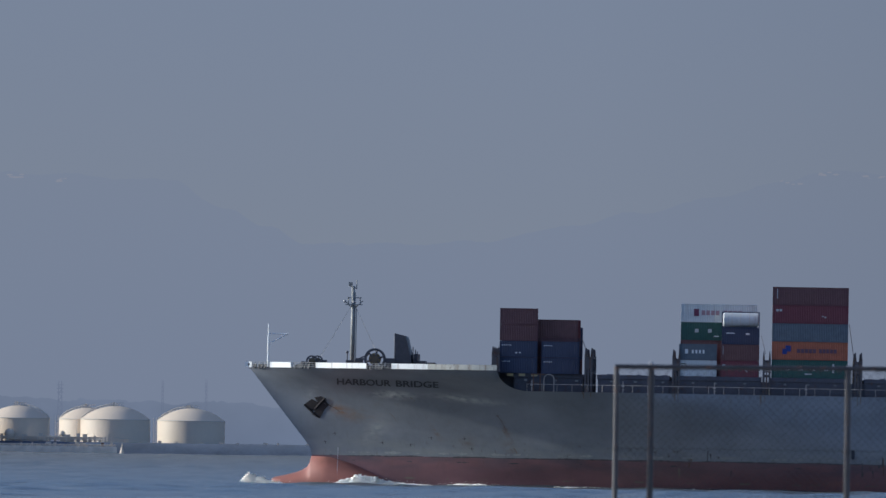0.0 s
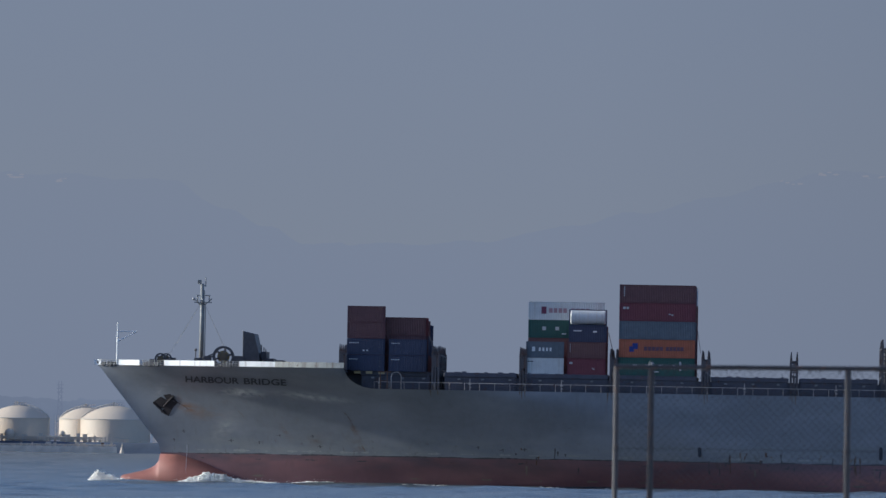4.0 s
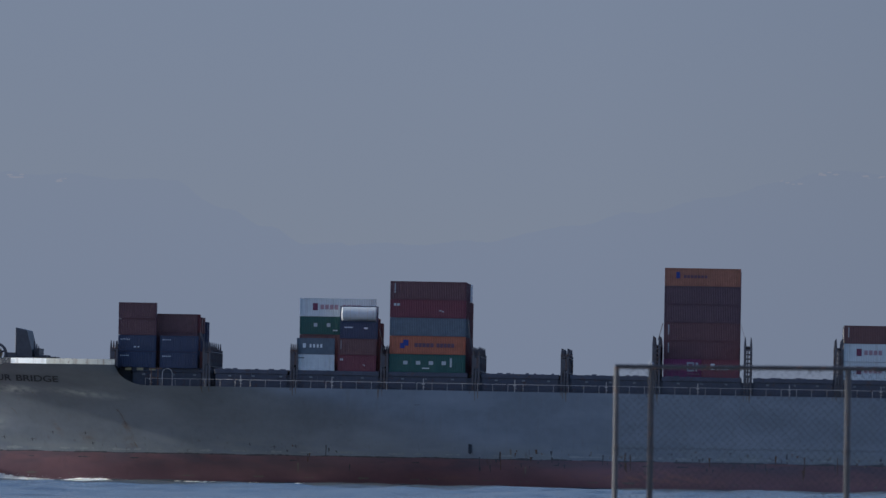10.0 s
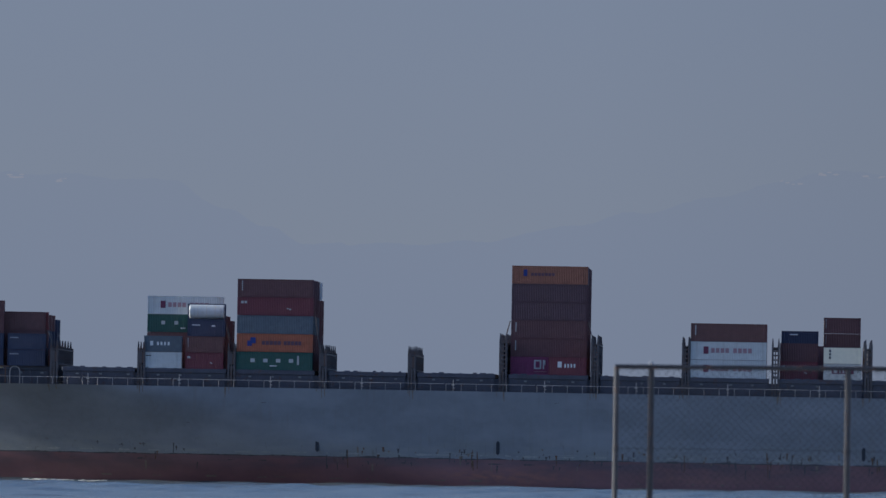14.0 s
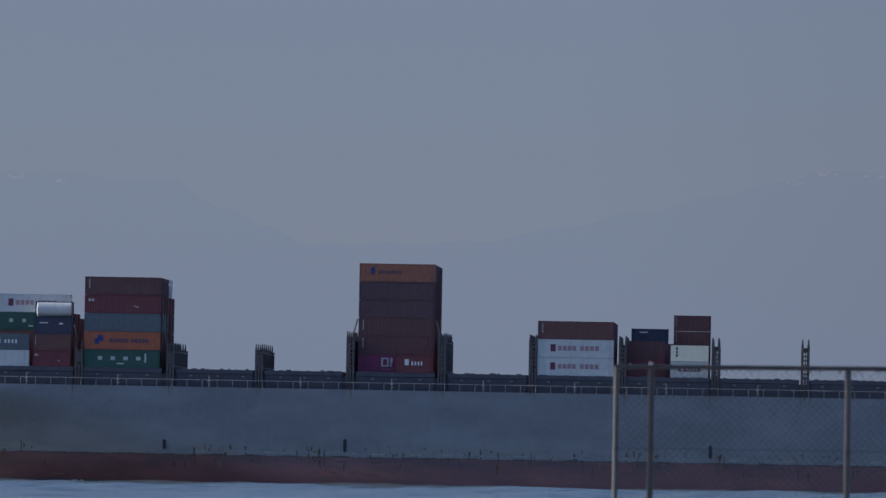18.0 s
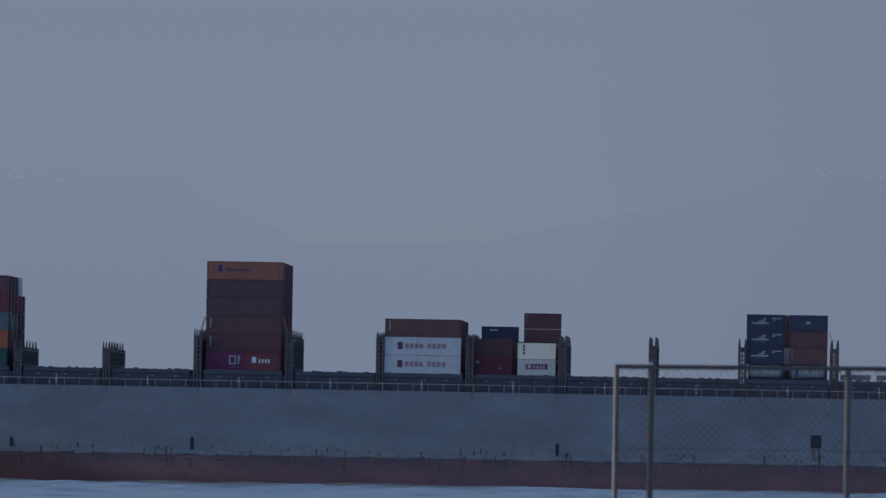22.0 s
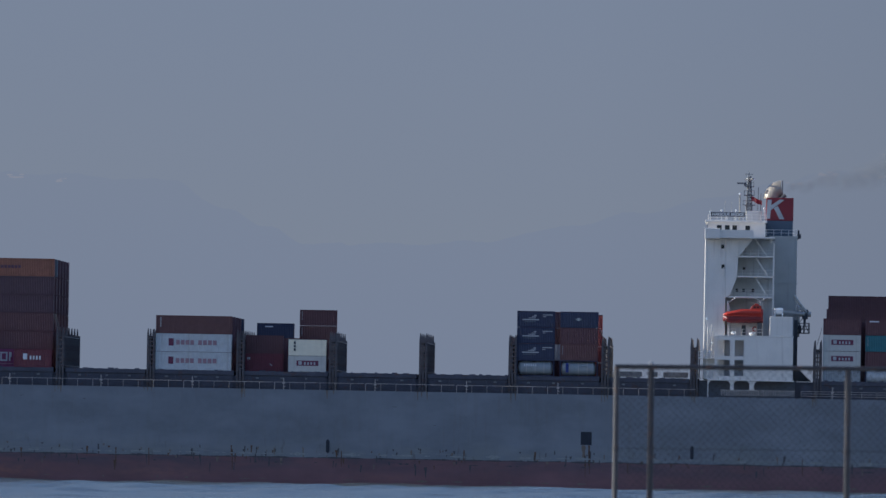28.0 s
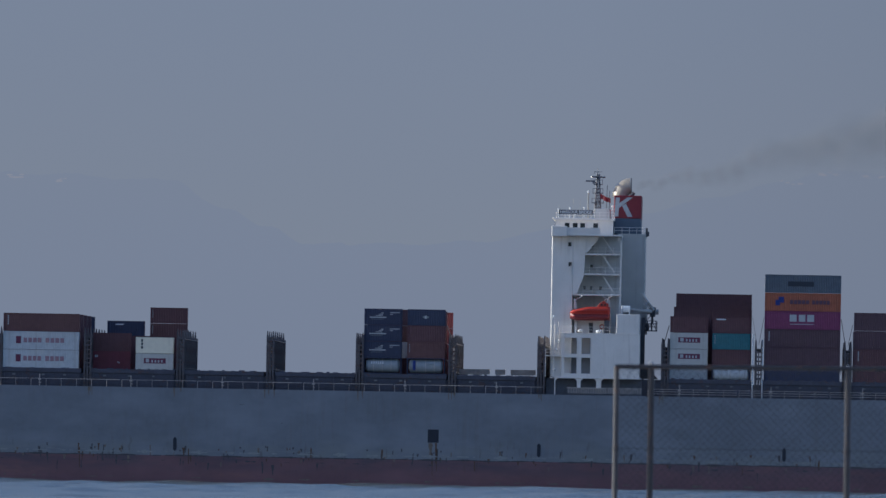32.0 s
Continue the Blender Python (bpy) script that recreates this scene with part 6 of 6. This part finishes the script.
        part("sphere_leg", boxes((x - .12, x + .12, y - .12, y + .12, 0, 2.2)), CASING, sph)
    rng = random.Random(6)
    for k in range(26):
        x = -186 + k * 2.25 + rng.uniform(-.6, .6)
        w, h = rng.uniform(.6, 2.4), rng.uniform(.7, 3.4)
        hut = thing("plant_building", "small pale plant building on the far shore", "building", "shore plant")
        hut.location = (x, 4773 + rng.uniform(0, 2), 4.35)
        part("walls", boxes((0, w, 0, 2, 0, h)), rng.choice([CASING, TANK_WHITE, TANK_WHITE]), hut)
        part("roof", boxes((-.1, w + .1, -.1, 2.1, h, h + .15)), CONCRETE, hut)
    for k in range(9):
        x = -125 + k * 8.5 + rng.uniform(-2, 2)
        hut = thing("plant_building", "small pale shed on the far shore", "building", "shore plant")
        hut.location = (x, 4773, 4.35)
        w, h = rng.uniform(.6, 2.0), rng.uniform(.4, .9)
        part("walls", boxes((0, w, 0, 1.5, 0, h)), TANK_WHITE, hut)
        part("roof", boxes((-.1, w + .1, -.1, 1.6, h, h + .1)), CASING, hut)
    rack = thing("pipe_rack", "long pale pipe rack along the shore", "pipework")
    rack.location = (-187, 4772.4, 4.3)
    for z in (.9, 1.5, 2.0):
        part("pipe", rods(0.22, ((0, 0, z), (48, 0, z))), TANK_WHITE, rack)
    for k in range(17):
        part("trestle", boxes((k * 3, k * 3 + .25, -.2, .2, 0, 2.1)), JETTY, rack)
    sil = thing("process_unit", "stubby pale process unit beside the tanks", "building")
    sil.location = (-154, 4772.6, 4.35)
    part("unit_body", boxes((-3, 1.6, 0, 3, 0, 3.0)), TANK_WHITE, sil)
    bm = bmesh.new()
    ball(bm, (-1.8, 1.0, 3.1), 1.4, sub=3)
    part("unit_dome", bm, TANK_WHITE, sil, smooth=True)
    jetty = thing("jetty", "pale concrete jetty with pipes on short piles", "jetty")
    jetty.location = (-190, 4754, 0)
    part("jetty_deck", boxes((0, 57, 0, 3, -1.0, 2.6)), JETTY, jetty)
    for k in range(20):
        part("fender", boxes((k * 3, k * 3 + .5, -.3, -.02, -1, 2.4)), JETTY, jetty)
    for z in (2.9, 3.3):
        part("pipe", rods(0.15, ((0, .6, z), (57, .6, z))), TANK_WHITE, jetty)
    for k in range(24):
        x, w, h = rng.uniform(0, 56), rng.uniform(.4, 2.2), rng.uniform(.5, 1.9)
        part("jetty_fitting", boxes((x, x + w, 1, 2.2, 2.6, 2.6 + h)), rng.choice([TANK_WHITE, CASING, TANK_WHITE, RUSTY]), jetty)
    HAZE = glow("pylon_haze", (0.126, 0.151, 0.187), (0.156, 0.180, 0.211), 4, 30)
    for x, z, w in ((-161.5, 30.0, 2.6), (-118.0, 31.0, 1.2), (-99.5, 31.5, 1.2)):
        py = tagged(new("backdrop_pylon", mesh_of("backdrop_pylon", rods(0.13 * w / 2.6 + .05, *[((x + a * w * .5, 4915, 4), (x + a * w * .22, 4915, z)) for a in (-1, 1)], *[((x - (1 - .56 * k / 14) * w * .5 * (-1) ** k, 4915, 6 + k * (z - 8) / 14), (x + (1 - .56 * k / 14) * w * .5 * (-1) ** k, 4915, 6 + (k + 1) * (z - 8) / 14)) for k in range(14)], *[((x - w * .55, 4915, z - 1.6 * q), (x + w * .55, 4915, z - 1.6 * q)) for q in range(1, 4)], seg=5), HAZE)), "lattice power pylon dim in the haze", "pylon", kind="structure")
    buoy = thing("buoy", "small white marker buoy on the water", "buoy")
    buoy.location = (-127.9, 4660, 0)
    bm = bmesh.new()
    rod(bm, (0, 0, -.4), (0, 0, .9), 1.0, .8, seg=14)
    part("float", bm, TANK_WHITE, buoy)
    bm = bmesh.new()
    rod(bm, (0, 0, .9), (0, 0, 2.6), .7, .3)
    rod(bm, (0, 0, 2.6), (0, 0, 4.2), .16, .1)
    part("tower", bm, TANK_WHITE, buoy)


def build_fence():
    Y, TOP = 118.5, 7.80
    fence = thing("mesh_fence", "weathered steel tube fence with chain-link mesh", "fence")
    fence.location = (0, Y, 0)
    posts = [(1.795, GALV, .028), (2.152, GALV_DARK, .032), (4.165, GALV, .033), (6.17, GALV, .033), (8.17, GALV, .033)]
    for x, m, r in posts:
        bm = rods(r, ((x, 0, 5.5), (x, 0, TOP - (.0 if r > .03 else .01))), seg=14)
        p = part("post", bm, m, fence, "rust-flecked steel post", smooth=False)
        if r > .03:
            bm = bmesh.new()
            ball(bm, (x, 0, TOP + .022), .024, (1, 1, .8), 2)
            part("post_cap", bm, CAP, p, "pale post cap", smooth=True)
        bm = bmesh.new()
        for z in (6.95,):
            rod(bm, (x, 0, z - .025), (x, 0, z + .025), r + .005, seg=14)
        part("clamp", bm, GALV_DARK, p)
    part("top_rail", rods(0.024, ((1.78, -.01, TOP - .01), (8.2, -.01, TOP + .03)), seg=12), GALV_DARK, fence, "rusty top rail")
    part("tension_wire", rods(0.003, ((1.8, 0, 6.955), (8.2, 0, 6.975)), ((1.8, 0, 5.6), (8.2, 0, 5.6)), seg=5), GALV_DARK, fence)
    bm = bmesh.new()
    pitch, z0, z1 = 0.079, 5.55, TOP - .03
    for a, b in ((1.83, 2.12), (2.19, 4.13), (4.2, 6.13), (6.21, 8.13)):
        h = z1 - z0
        k = a - h
        while k < b:
            for s in (1, -1):
                xa, xb = k, k + h
                t0, t1 = max(0, (a - xa) / h), min(1, (b - xa) / h)
                if t1 > t0:
                    p0, p1 = xa + t0 * h, xa + t1 * h
                    q0, q1 = (z0 + t0 * h, z0 + t1 * h) if s > 0 else (z1 - t0 * h, z1 - t1 * h)
                    rod(bm, (p0, .002 * s, q0), (p1, .002 * s, q1), 0.0016, seg=3)
            k += pitch
    part("chain_link", bm, GALV, fence, "fine chain-link mesh")
    rng = random.Random(2)
    bm = bmesh.new()
    for k in range(90):
        x = rng.uniform(1.85, 8.1)
        rod(bm, (x, -.03, TOP - rng.uniform(.03, .06)), (x + rng.uniform(-.02, .02), -.03, TOP - .0), .004, seg=4)
    part("wire_ties", bm, GALV_DARK, fence)


def motions():
    for sheet_of_water in SEA:
        walk(sheet_of_water, [(t, pose(0.25 * t, -0.15 * t, 0)) for t in (0.0, 16.0, 32.0)])
    for ob, m in ABOARD:
        walk(ob, [(t, sailing(t) @ m) for t in (0.0, 16.0, 32.0)])
    for bar, (x, y, z) in TURNING:
        walk(bar, [(t / 2, pose(x, y, z, 0, 0, -150 * (t / 2 - 31.15))) for t in range(65)])
    for puff, s, y, z, drift, turn, spin in SMOKE:
        walk(puff, [(t, sailing(t) @ pose(s + drift * (t - 30), y, z + drift * .2 * (t - 30), 0, turn + spin * t / 32, 0)) for t in (0.0, 16.0, 32.0)])


build_setting()
build_far_shore()
the_ship, half_breadth = build_hull()
build_forecastle(the_ship)
build_house(the_ship)
build_lifeboat()
build_cargo()
build_foam(half_breadth)
build_smoke()
build_fence()
motions()
